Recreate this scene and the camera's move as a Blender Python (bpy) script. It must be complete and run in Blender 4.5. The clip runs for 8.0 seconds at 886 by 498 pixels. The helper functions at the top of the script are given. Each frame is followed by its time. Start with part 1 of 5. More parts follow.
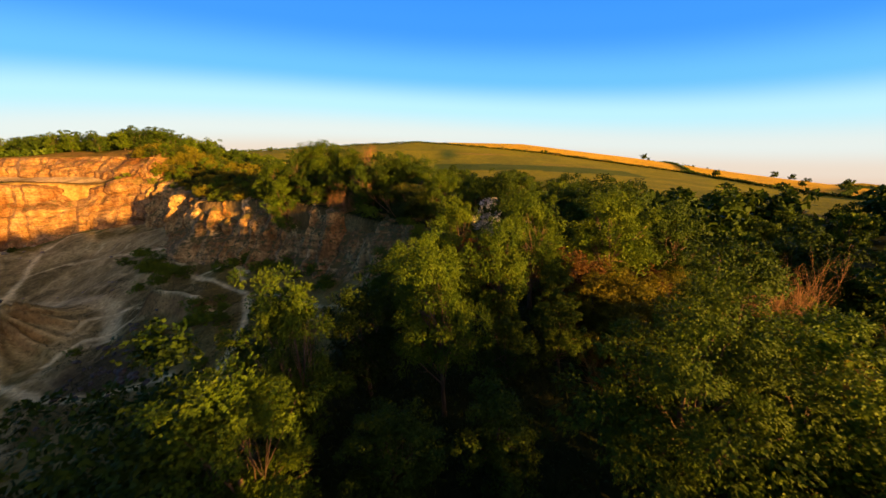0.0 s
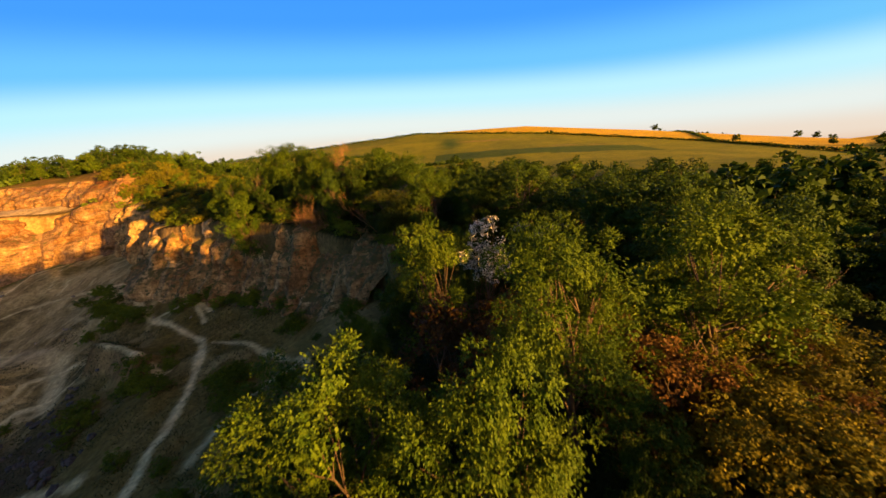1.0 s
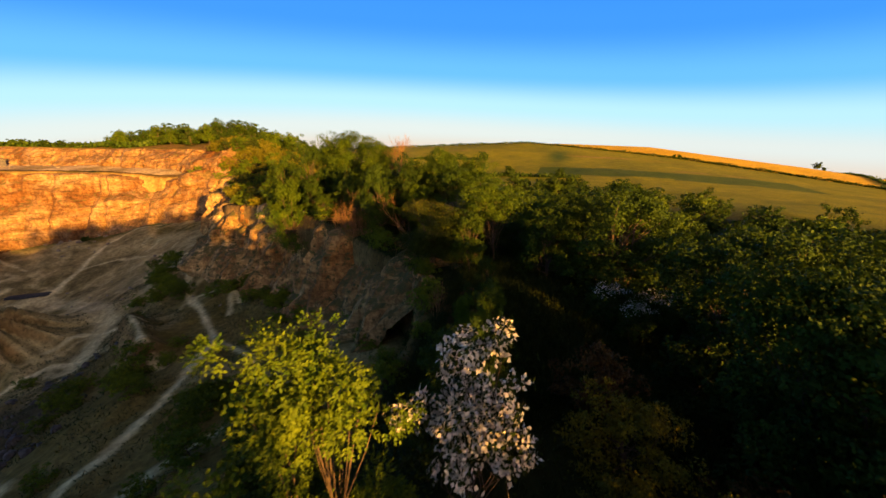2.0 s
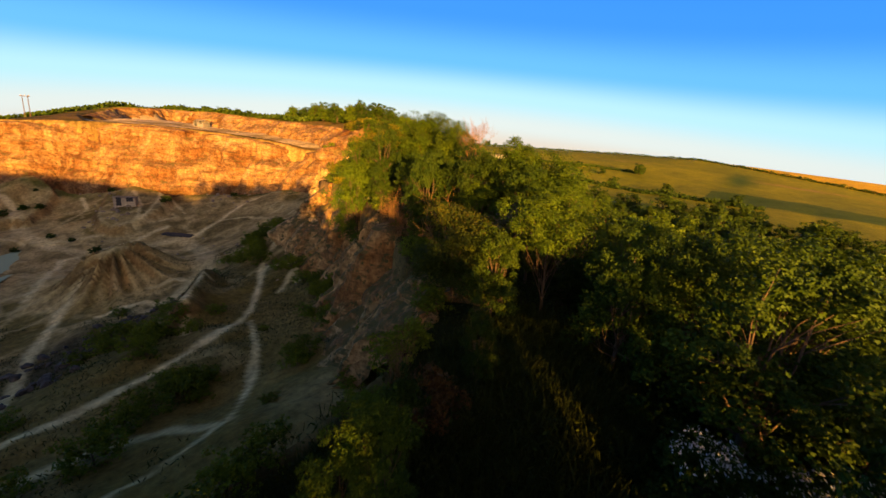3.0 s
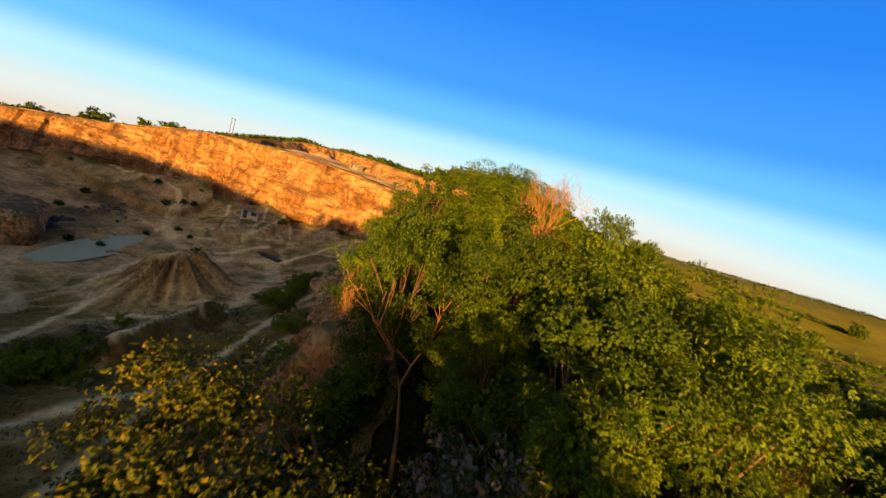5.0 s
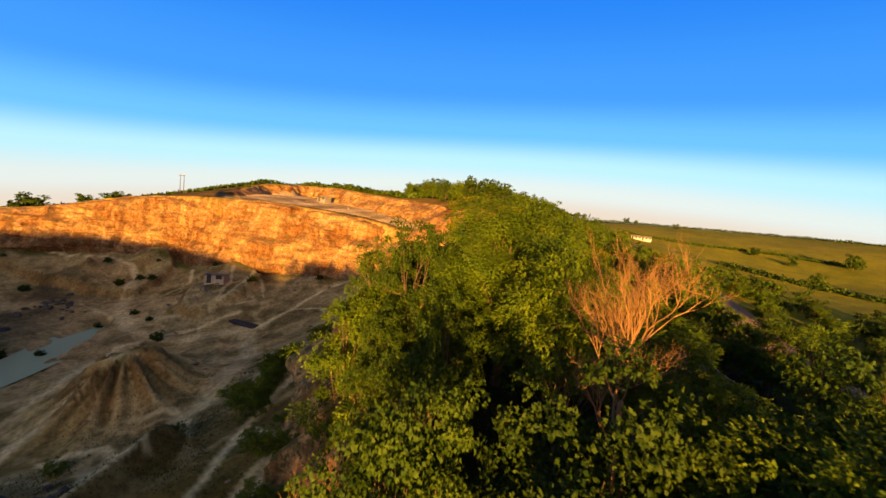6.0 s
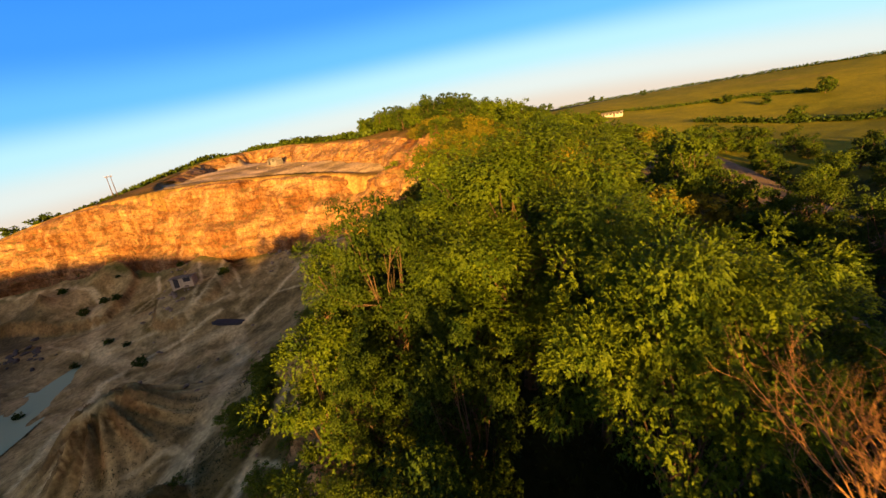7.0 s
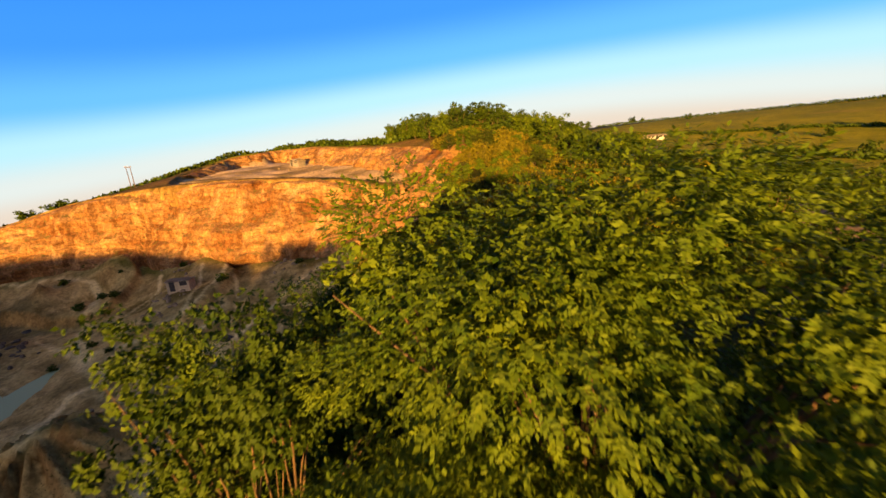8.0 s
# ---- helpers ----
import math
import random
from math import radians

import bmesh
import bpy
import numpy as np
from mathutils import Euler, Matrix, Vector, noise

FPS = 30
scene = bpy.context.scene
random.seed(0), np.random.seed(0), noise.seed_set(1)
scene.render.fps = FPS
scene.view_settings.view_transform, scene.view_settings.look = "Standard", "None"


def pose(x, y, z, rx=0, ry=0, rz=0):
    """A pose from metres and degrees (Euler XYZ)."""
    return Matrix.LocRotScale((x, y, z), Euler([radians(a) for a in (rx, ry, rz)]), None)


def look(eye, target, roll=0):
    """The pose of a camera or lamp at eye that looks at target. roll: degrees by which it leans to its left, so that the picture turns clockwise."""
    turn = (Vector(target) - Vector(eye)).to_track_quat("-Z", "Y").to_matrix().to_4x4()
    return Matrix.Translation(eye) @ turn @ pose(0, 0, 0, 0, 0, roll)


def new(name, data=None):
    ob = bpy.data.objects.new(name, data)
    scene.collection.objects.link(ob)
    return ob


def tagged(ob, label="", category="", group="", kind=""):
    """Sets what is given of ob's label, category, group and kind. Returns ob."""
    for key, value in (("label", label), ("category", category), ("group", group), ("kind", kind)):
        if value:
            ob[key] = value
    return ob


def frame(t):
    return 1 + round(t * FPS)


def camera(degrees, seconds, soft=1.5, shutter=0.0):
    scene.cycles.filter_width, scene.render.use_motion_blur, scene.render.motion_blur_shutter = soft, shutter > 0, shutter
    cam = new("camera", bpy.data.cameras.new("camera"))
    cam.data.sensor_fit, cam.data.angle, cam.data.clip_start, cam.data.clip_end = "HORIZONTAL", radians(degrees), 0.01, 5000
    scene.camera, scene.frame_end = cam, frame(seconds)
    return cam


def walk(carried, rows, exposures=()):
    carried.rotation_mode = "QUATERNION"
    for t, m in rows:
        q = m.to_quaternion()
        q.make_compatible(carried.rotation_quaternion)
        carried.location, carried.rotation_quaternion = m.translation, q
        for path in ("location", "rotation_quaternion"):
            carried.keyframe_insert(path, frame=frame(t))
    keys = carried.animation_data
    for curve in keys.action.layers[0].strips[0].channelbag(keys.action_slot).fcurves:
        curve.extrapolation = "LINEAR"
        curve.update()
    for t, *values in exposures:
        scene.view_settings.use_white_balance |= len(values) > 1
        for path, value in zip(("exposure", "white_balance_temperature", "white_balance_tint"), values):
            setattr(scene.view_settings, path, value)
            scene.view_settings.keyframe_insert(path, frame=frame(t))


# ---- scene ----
cam = camera(96.8, 8.0, shutter=0.1)
PATH = [
    (0, (0.191, -0.173, 23.958), (0.117, 1.765, 23.471), -3.3),
    (0.5, (1.178, 5.904, 24.084), (1.11, 7.834, 23.563), -7.2),
    (1, (2.006, 11.888, 23.999), (1.866, 13.813, 23.471), -8.6),
    (1.3, (2.451, 15.251, 23.943), (2.22, 17.178, 23.459), -8.4),
    (1.5, (3.277, 17.717, 23.583), (2.922, 19.623, 23.093), -5.7),
    (1.7, (3.577, 20.01, 23.465), (3.126, 21.901, 22.994), -3.7),
    (2.8, (6.386, 33.085, 22.772), (5.33, 34.717, 22.3), 2.6),
    (3, (6.35, 35.309, 22.706), (5.168, 36.85, 22.23), 4.7),
    (3.5, (5.41, 41.034, 22.455), (3.994, 42.369, 21.991), 11.2),
    (4, (4.077, 45.93, 22.642), (2.523, 47.109, 22.2), 17.2),
    (4.1, (3.757, 47.179, 22.595), (2.189, 48.324, 22.114), 15.7),
    (4.2, (3.186, 48.026, 22.663), (1.59, 49.143, 22.21), 18.9),
    (4.5, (1.829, 50.254, 22.915), (0.206, 51.346, 22.502), 18.5),
    (5, (-0.924, 52.286, 23.16), (-2.618, 53.324, 22.927), 17.2),
    (5.2, (-2.294, 53.252, 23.49), (-4.005, 54.272, 23.311), 16.1),
    (6.3, (-10.382, 56.674, 26.369), (-12.002, 57.821, 26.128), -0.6),
    (6.5, (-11.472, 57.531, 26.612), (-13.067, 58.696, 26.298), -4.9),
    (7, (-14.008, 59.782, 26.814), (-15.568, 60.902, 26.255), -8.7),
    (7.5, (-16.876, 62.639, 26.903), (-18.459, 63.7, 26.296), -7.2),
    (8, (-20.394, 65.842, 26.885), (-22.031, 66.878, 26.387), -4.9),
]
walk(cam, [(t, look(eye, target, roll)) for t, eye, target, roll in PATH])

# ---- world, sun ----
SUN_AZ, SUN_EL = 128.0, 4.4   # degrees clockwise from +y, and above the horizon
world = bpy.data.worlds.new("evening_sky")
scene.world = world
world.use_nodes = True
wn, wl = world.node_tree.nodes, world.node_tree.links
sky = wn.new("ShaderNodeTexSky")
sky.sky_type, sky.sun_disc = "NISHITA", False
sky.sun_elevation, sky.sun_rotation = radians(SUN_EL), radians(SUN_AZ)
sky.air_density, sky.dust_density, sky.ozone_density = 1.0, 0.6, 2.5
coord, split, floor_z, join = wn.new("ShaderNodeTexCoord"), wn.new("ShaderNodeSeparateXYZ"), wn.new("ShaderNodeMath"), wn.new("ShaderNodeCombineXYZ")
floor_z.operation = "MAXIMUM"
floor_z.inputs[1].default_value = 0.012
wl.new(coord.outputs["Generated"], split.inputs[0])
wl.new(split.outputs["X"], join.inputs["X"])
wl.new(split.outputs["Y"], join.inputs["Y"])
wl.new(split.outputs["Z"], floor_z.inputs[0])
wl.new(floor_z.outputs[0], join.inputs["Z"])
wl.new(join.outputs[0], sky.inputs["Vector"])
# a clear evening: pale at the horizon, deep blue higher up, warm and bright round the low sun
rise = wn.new("ShaderNodeValToRGB")
rise.color_ramp.interpolation = "EASE"
# the two topmost stops are out of view, greyed so shade turns less blue
SKY = ((0.0, (0.80, 0.56, 0.41)), (0.03, (0.84, 0.71, 0.59)), (0.078, (0.80, 0.87, 0.84)), (0.14, (0.52, 0.88, 1.0)), (0.21, (0.15, 0.55, 0.97)), (0.31, (0.05, 0.33, 0.98)), (0.50, (0.016, 0.23, 0.92)), (0.70, (0.05, 0.11, 0.28)), (1.0, (0.08, 0.10, 0.15)))
while len(rise.color_ramp.elements) < len(SKY):
    rise.color_ramp.elements.new(0.5)
for stop, (at_z, tone) in zip(rise.color_ramp.elements, SKY):
    stop.position, stop.color = at_z, (*tone, 1)
# the pale band is lowered away from north-west to fit the camera's bowed horizon
aside, twice, lean, band = wn.new("ShaderNodeVectorMath"), wn.new("ShaderNodeMath"), wn.new("ShaderNodeMath"), wn.new("ShaderNodeMath")
aside.operation, twice.operation, lean.operation, band.operation = "DOT_PRODUCT", "MULTIPLY", "MULTIPLY_ADD", "ADD"
aside.inputs[1].default_value = (math.sin(radians(-40)), math.cos(radians(-40)), 0)
lean.inputs[1].default_value, lean.inputs[2].default_value = -0.11, 0.11
wl.new(coord.outputs["Generated"], aside.inputs[0])
wl.new(aside.outputs["Value"], twice.inputs[0])
wl.new(aside.outputs["Value"], twice.inputs[1])
wl.new(twice.outputs[0], lean.inputs[0])
wl.new(lean.outputs[0], band.inputs[0])
wl.new(split.outputs["Z"], band.inputs[1])
wl.new(band.outputs[0], rise.inputs[0])
clear = wn.new("ShaderNodeMix")
clear.data_type = "RGBA"
clear.inputs[0].default_value = 0.985
wl.new(sky.outputs[0], clear.inputs[6])
wl.new(rise.outputs[0], clear.inputs[7])
# broad warm glow added on the unseen sun side to warm shaded ground
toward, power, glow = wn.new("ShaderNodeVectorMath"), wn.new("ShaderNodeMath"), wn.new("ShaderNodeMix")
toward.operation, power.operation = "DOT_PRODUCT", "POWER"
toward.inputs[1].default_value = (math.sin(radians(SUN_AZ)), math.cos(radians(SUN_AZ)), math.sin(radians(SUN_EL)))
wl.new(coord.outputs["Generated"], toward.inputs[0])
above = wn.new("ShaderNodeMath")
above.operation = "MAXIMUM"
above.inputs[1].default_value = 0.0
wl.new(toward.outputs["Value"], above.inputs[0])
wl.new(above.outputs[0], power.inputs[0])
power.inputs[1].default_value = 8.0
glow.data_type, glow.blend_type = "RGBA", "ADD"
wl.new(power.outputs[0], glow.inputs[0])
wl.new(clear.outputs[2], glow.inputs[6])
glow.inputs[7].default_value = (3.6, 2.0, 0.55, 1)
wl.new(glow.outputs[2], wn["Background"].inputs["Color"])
wn["Background"].inputs["Strength"].default_value = 0.20

sun = new("sun", bpy.data.lights.new("sun", "SUN"))
sun.data.energy, sun.data.angle, sun.data.color = 5.0, radians(0.9), (1.0, 0.50, 0.105)
scene.view_settings.exposure = 2.35
sun.matrix_world = look((0, 0, 0), (-math.sin(radians(SUN_AZ)) * math.cos(radians(SUN_EL)), -math.cos(radians(SUN_AZ)) * math.cos(radians(SUN_EL)), -math.sin(radians(SUN_EL))))


# ---- materials ----
def material(name, rough=0.8, metal=0.0):
    m = bpy.data.materials.new(name)
    m.use_nodes = True
    b = m.node_tree.nodes["Principled BSDF"]
    b.inputs["Roughness"].default_value, b.inputs["Metallic"].default_value = rough, metal
    return m, m.node_tree.nodes, m.node_tree.links, b


def node(nodes, kind, **values):
    n = nodes.new(kind)
    for key, value in values.items():
        n.inputs[key.replace("_", " ")].default_value = value
    return n


def mixed(nodes, links, a, b, fac, blend="MIX"):
    n = nodes.new("ShaderNodeMix")
    n.data_type, n.blend_type = "RGBA", blend
    for socket, value in ((n.inputs[0], fac), (n.inputs[6], a), (n.inputs[7], b)):
        if hasattr(value, "is_output"):
            links.new(value, socket)
        elif isinstance(value, tuple):
            socket.default_value = (*value[:3], 1)
        else:
            socket.default_value = value
    return n.outputs[2]


def ramp(nodes, links, fac, *stops):
    n = nodes.new("ShaderNodeValToRGB")
    links.new(fac, n.inputs[0])
    while len(n.color_ramp.elements) < len(stops):
        n.color_ramp.elements.new(0.5)
    for e, (p, c) in zip(n.color_ramp.elements, stops):
        e.position, e.color = p, (*c, 1)
    return n.outputs[0]


def noisy(nodes, links, scale, detail=5.0, rough=0.6, stretch=None):
    co = nodes.new("ShaderNodeTexCoord").outputs["Object"]
    if stretch:
        mp = nodes.new("ShaderNodeMapping")
        mp.inputs["Scale"].default_value = stretch
        links.new(co, mp.inputs[0])
        co = mp.outputs[0]
    n = node(nodes, "ShaderNodeTexNoise", Scale=scale, Detail=detail, Roughness=rough)
    links.new(co, n.inputs["Vector"])
    return n.outputs["Fac"]


def bump(nodes, links, b, height_socket, strength, distance):
    n = node(nodes, "ShaderNodeBump", Strength=strength, Distance=distance)
    links.new(height_socket, n.inputs["Height"])
    links.new(n.outputs[0], b.inputs["Normal"])


def leaf_material(name, dark, light, through_share=0.17, rough=0.65):
    m, n, l, b = material(name, rough)
    geo, info = n.new("ShaderNodeNewGeometry"), n.new("ShaderNodeObjectInfo")
    clump = ramp(n, l, noisy(n, l, 1.1, 2.0), (0.36, (0, 0, 0)), (0.64, (1, 1, 1)))
    c = ramp(n, l, mixed(n, l, clump, geo.outputs["Random Per Island"], 0.42), (0.0, dark), (1.0, light))
    tone = ramp(n, l, info.outputs["Random"], (0.0, (0.72, 0.72, 0.72)), (0.5, (1.0, 1.0, 1.0)), (1.0, (1.22, 1.12, 0.95)))
    c = mixed(n, l, c, tone, 1.0, "MULTIPLY")
    l.new(c, b.inputs["Base Color"])
    b.inputs["Specular IOR Level"].default_value = 0.10
    t, mx = n.new("ShaderNodeBsdfTranslucent"), n.new("ShaderNodeMixShader")
    l.new(c, t.inputs["Color"])
    mx.inputs[0].default_value = through_share
    l.new(b.outputs[0], mx.inputs[1])
    l.new(t.outputs[0], mx.inputs[2])
    l.new(mx.outputs[0], n["Material Output"].inputs["Surface"])
    return m


def plain(name, dark, light, scale, rough=0.85, relief=0.4, depth=0.02, stretch=None, metal=0.0, detail=6.0):
    """A surface whose colour wanders between two tones at two scales, with fine relief."""
    m, n, l, b = material(name, rough, metal)
    f = noisy(n, l, scale, detail, 0.65, stretch)
    g = noisy(n, l, scale * 0.13, 3.0)
    c = ramp(n, l, f, (0.3, dark), (0.7, light))
    c = mixed(n, l, c, ramp(n, l, g, (0.3, (0.75, 0.75, 0.75)), (0.7, (1.15, 1.12, 1.08))), 1.0, "MULTIPLY")
    l.new(c, b.inputs["Base Color"])
    b.inputs["Specular IOR Level"].default_value = 0.2
    bump(n, l, b, f, relief, depth)
    return m


LEAF_ASH = leaf_material("ash_leaves", (0.022, 0.052, 0.002), (0.088, 0.124, 0.004))
# LEAF_GOLD: dry scrub colour, brightened toward the look of the sunlit crest
LEAF_GOLD = leaf_material("dry_gold_leaves", (0.050, 0.058, 0.003), (0.165, 0.140, 0.007))
LEAF_DARK = leaf_material("dark_leaves", (0.010, 0.028, 0.002), (0.050, 0.078, 0.004), 0.16)
# LEAF_YELLOW: sunlit tone given to the top leaves of one dark shrub
LEAF_YELLOW = leaf_material("yellow_sunlit_tip_leaves", (0.038, 0.036, 0.004), (0.098, 0.078, 0.006))
LEAF_SCRUB = leaf_material("scrub_leaves", (0.009, 0.022, 0.002), (0.048, 0.060, 0.005))
LEAF_BROWN = leaf_material("withered_leaves", (0.036, 0.020, 0.006), (0.12, 0.064, 0.014), 0.25)
LEAF_GRASS = leaf_material("grass_blades", (0.010, 0.019, 0.002), (0.034, 0.042, 0.005), 0.25)
LEAF_STRAW = leaf_material("straw_blades", (0.09, 0.058, 0.018), (0.22, 0.135, 0.038), 0.3)
LEAF_WEED = leaf_material("weed_leaves", (0.045, 0.080, 0.003), (0.135, 0.170, 0.008))
BLOSSOM = leaf_material("white_blossom", (0.34, 0.32, 0.27), (0.72, 0.69, 0.60), 0.2)
SEEDS = leaf_material("grey_seed_heads", (0.10, 0.085, 0.06), (0.27, 0.22, 0.15), 0.2)
BARK = plain("bark", (0.04, 0.027, 0.014), (0.12, 0.08, 0.044), 9.0, stretch=(1, 1, 0.2), relief=0.7)
DEADWOOD = plain("bare_wood", (0.12, 0.062, 0.022), (0.25, 0.135, 0.048), 8.0, stretch=(1, 1, 0.25))


def ground_material():
    m, n, l, b = material("ground", 0.95)
    at = n.new("ShaderNodeAttribute")
    at.attribute_name = "soil"
    fine, mid = noisy(n, l, 1.7, 8.0, 0.7), noisy(n, l, 0.16, 6.0, 0.65)
    c = mixed(n, l, at.outputs["Color"], ramp(n, l, fine, (0.28, (0.45, 0.45, 0.45)), (0.72, (1.5, 1.47, 1.4))), 1.0, "MULTIPLY")
    c = mixed(n, l, c, ramp(n, l, mid, (0.3, (0.75, 0.78, 0.72)), (0.7, (1.2, 1.17, 1.1))), 1.0, "MULTIPLY")
    l.new(c, b.inputs["Base Color"])
    b.inputs["Specular IOR Level"].default_value = 0.03
    bump(n, l, b, fine, 0.6, 0.15)
    return m


def rock_material(name, pale, deep, green=0.0):
    """Bedded rock: pale and stained beds, streaks down the face, fresh white scars, weeds on the ledges."""
    m, n, l, b = material(name, 0.92)
    strata = noisy(n, l, 0.42, 8.0, 0.72, (0.45, 0.45, 2.2))
    blotch, fine = noisy(n, l, 0.12, 5.0), noisy(n, l, 2.2, 7.0, 0.72)
    c = ramp(n, l, strata, (0.36, deep), (0.56, pale))
    streak = noisy(n, l, 0.5, 6.0, 0.7, (1.5, 1.5, 0.16))
    c = mixed(n, l, c, ramp(n, l, streak, (0.36, (0.60, 0.54, 0.46)), (0.58, (1.15, 1.15, 1.15))), 1.0, "MULTIPLY")
    c = mixed(n, l, c, ramp(n, l, blotch, (0.36, (0.62, 0.46, 0.30)), (0.58, (1.18, 1.16, 1.12))), 1.0, "MULTIPLY")
    scar = ramp(n, l, noisy(n, l, 0.23, 6.0, 0.68, (1.0, 1.0, 0.55)), (0.56, (0, 0, 0)), (0.66, (1, 1, 1)))
    c = mixed(n, l, c, tuple(min(0.8, v * k) for v, k in zip(pale, (1.35, 1.45, 1.6))), mixed(n, l, (0, 0, 0), scar, 0.75))
    c = mixed(n, l, c, ramp(n, l, fine, (0.36, (0.50, 0.47, 0.44)), (0.58, (1.14, 1.14, 1.14))), 1.0, "MULTIPLY")
    geo, split = n.new("ShaderNodeNewGeometry"), n.new("ShaderNodeSeparateXYZ")
    l.new(geo.outputs["Normal"], split.inputs[0])
    flat = ramp(n, l, split.outputs["Z"], (0.50, (0, 0, 0)), (0.72, (1, 1, 1)))
    weeds = ramp(n, l, noisy(n, l, 0.9, 6.0, 0.7), (0.60 - green, (0, 0, 0)), (0.70 - green, (1, 1, 1)))
    c = mixed(n, l, c, (0.085, 0.068, 0.018), mixed(n, l, weeds, flat, 1.0, "MULTIPLY"))
    if green > 0.1:
        g = ramp(n, l, noisy(n, l, 1.6, 7.0, 0.7), (0.70 - green, (0, 0, 0)), (0.78 - green, (1, 1, 1)))
        c = mixed(n, l, c, (0.055, 0.056, 0.016), g)
    l.new(c, b.inputs["Base Color"])
    b.inputs["Specular IOR Level"].default_value = 0.15
    bump(n, l, b, strata, 0.7, 0.35)
    return m


GROUND = ground_material()
CHALK = rock_material("pale_quarry_rock", (0.218, 0.134, 0.060), (0.135, 0.070, 0.022), 0.08)
EARTH_ROCK = rock_material("brown_quarry_rock", (0.36, 0.235, 0.092), (0.18, 0.112, 0.040), 0.17)
RUBBLE = plain("dark_rubble", (0.025, 0.024, 0.022), (0.11, 0.095, 0.075), 1.5, relief=0.8, depth=0.1)
ASPHALT = plain("asphalt", (0.12, 0.084, 0.044), (0.18, 0.128, 0.07), 6.0, 0.95, 0.3)
ROADPAINT = plain("road_paint", (0.35, 0.35, 0.33), (0.6, 0.6, 0.58), 9.0, 0.7)
CONCRETE = plain("concrete", (0.28, 0.235, 0.155), (0.44, 0.37, 0.25), 2.5)
WHITEWASH = plain("white_wall_paint", (0.26, 0.25, 0.23), (0.36, 0.35, 0.33), 2.0)
SHEETING = plain("weathered_sheet_metal", (0.13, 0.12, 0.11), (0.22, 0.20, 0.18), 2.0, 0.6, metal=0.2)
ROOFING = plain("grey_roofing", (0.24, 0.205, 0.145), (0.38, 0.32, 0.23), 3.0)
TIMBER = plain("weathered_timber", (0.20, 0.14, 0.08), (0.40, 0.30, 0.19), 6.0, stretch=(1, 1, 0.2))
DARK = plain("dark_opening", (0.02, 0.02, 0.02), (0.05, 0.05, 0.05), 4.0)


def water_material():
    m, n, l, b = material("milky_pond_water", 0.8)
    b.inputs["Base Color"].default_value = (0.30, 0.38, 0.21, 1)
    b.inputs["Specular IOR Level"].default_value = 0.15
    bump(n, l, b, noisy(n, l, 1.2, 4.0), 0.08, 0.05)
    return m


WATER = water_material()


# ---- building helpers ----
def mesh_of(name, verts, faces, mat=None, smooth_faces=False):
    me = bpy.data.meshes.new(name)
    me.from_pydata([tuple(v) for v in verts], [], [tuple(f) for f in faces])
    if mat:
        me.materials.append(mat)
    if smooth_faces:
        me.polygons.foreach_set("use_smooth", [True] * len(me.polygons))
    me.update()
    return me


def quads_mesh(name, verts, mat):
    """A mesh of loose quads from an (n, 4, 3) array."""
    n = len(verts)
    me = bpy.data.meshes.new(name)
    me.vertices.add(4 * n)
    me.vertices.foreach_set("co", np.ascontiguousarray(verts, np.float32).ravel())
    me.loops.add(4 * n)
    me.loops.foreach_set("vertex_index", np.arange(4 * n, dtype=np.int32))
    me.polygons.add(n)
    me.polygons.foreach_set("loop_start", np.arange(0, 4 * n, 4, dtype=np.int32))
    me.materials.append(mat)
    me.update(calc_edges=True)
    return me


def bm_mesh(name, bm, mat):
    me = bpy.data.meshes.new(name)
    bm.to_mesh(me)
    bm.free()
    me.materials.append(mat)
    return me


def child(name, me, parent, label="", m=None):
    ob = new(name, me)
    ob.parent = parent
    if m is not None:
        ob.matrix_basis = m
    return tagged(ob, label) if label else ob


def part(name, bm, mat, parent, label=""):
    return child(name, bm_mesh(name, bm, mat), parent, label)


def add_box(bm, size, centre, turn=0.0, bevel=0.0):
    made = bmesh.ops.create_cube(bm, size=1.0, matrix=pose(*centre, 0, 0, turn) @ Matrix.Diagonal((*size, 1)))
    if bevel:
        edges = list({e for v in made["verts"] for e in v.link_edges})
        bmesh.ops.bevel(bm, geom=edges, offset=bevel, segments=2, affect="EDGES", profile=0.6)


def box(size, centre=(0, 0, 0), turn=0.0, bevel=0.0):
    bm = bmesh.new()
    add_box(bm, size, centre, turn, bevel)
    return bm


def tube_data(paths, sides=6):
    """Tapered tubes: each path is a list of (point, radius)."""
    verts, faces = [], []
    for path in paths:
        base = len(verts)
        for i, (p, r) in enumerate(path):
            a, b = path[max(i - 1, 0)][0], path[min(i + 1, len(path) - 1)][0]
            d = Vector(b) - Vector(a)
            d = d.normalized() if d.length > 1e-6 else Vector((0, 0, 1))
            u = d.orthogonal().normalized()
            w = d.cross(u)
            for k in range(sides):
                ang = 2 * math.pi * k / sides
                verts.append(Vector(p) + (u * math.cos(ang) + w * math.sin(ang)) * r)
        for i in range(len(path) - 1):
            for k in range(sides):
                k2 = (k + 1) % sides
                faces.append((base + i * sides + k, base + i * sides + k2, base + (i + 1) * sides + k2, base + (i + 1) * sides + k))
        faces.append(tuple(base + (len(path) - 1) * sides + k for k in range(sides)))
    return verts, faces


def unit(v):
    return v / np.maximum(np.linalg.norm(v, axis=-1, keepdims=True), 1e-9)


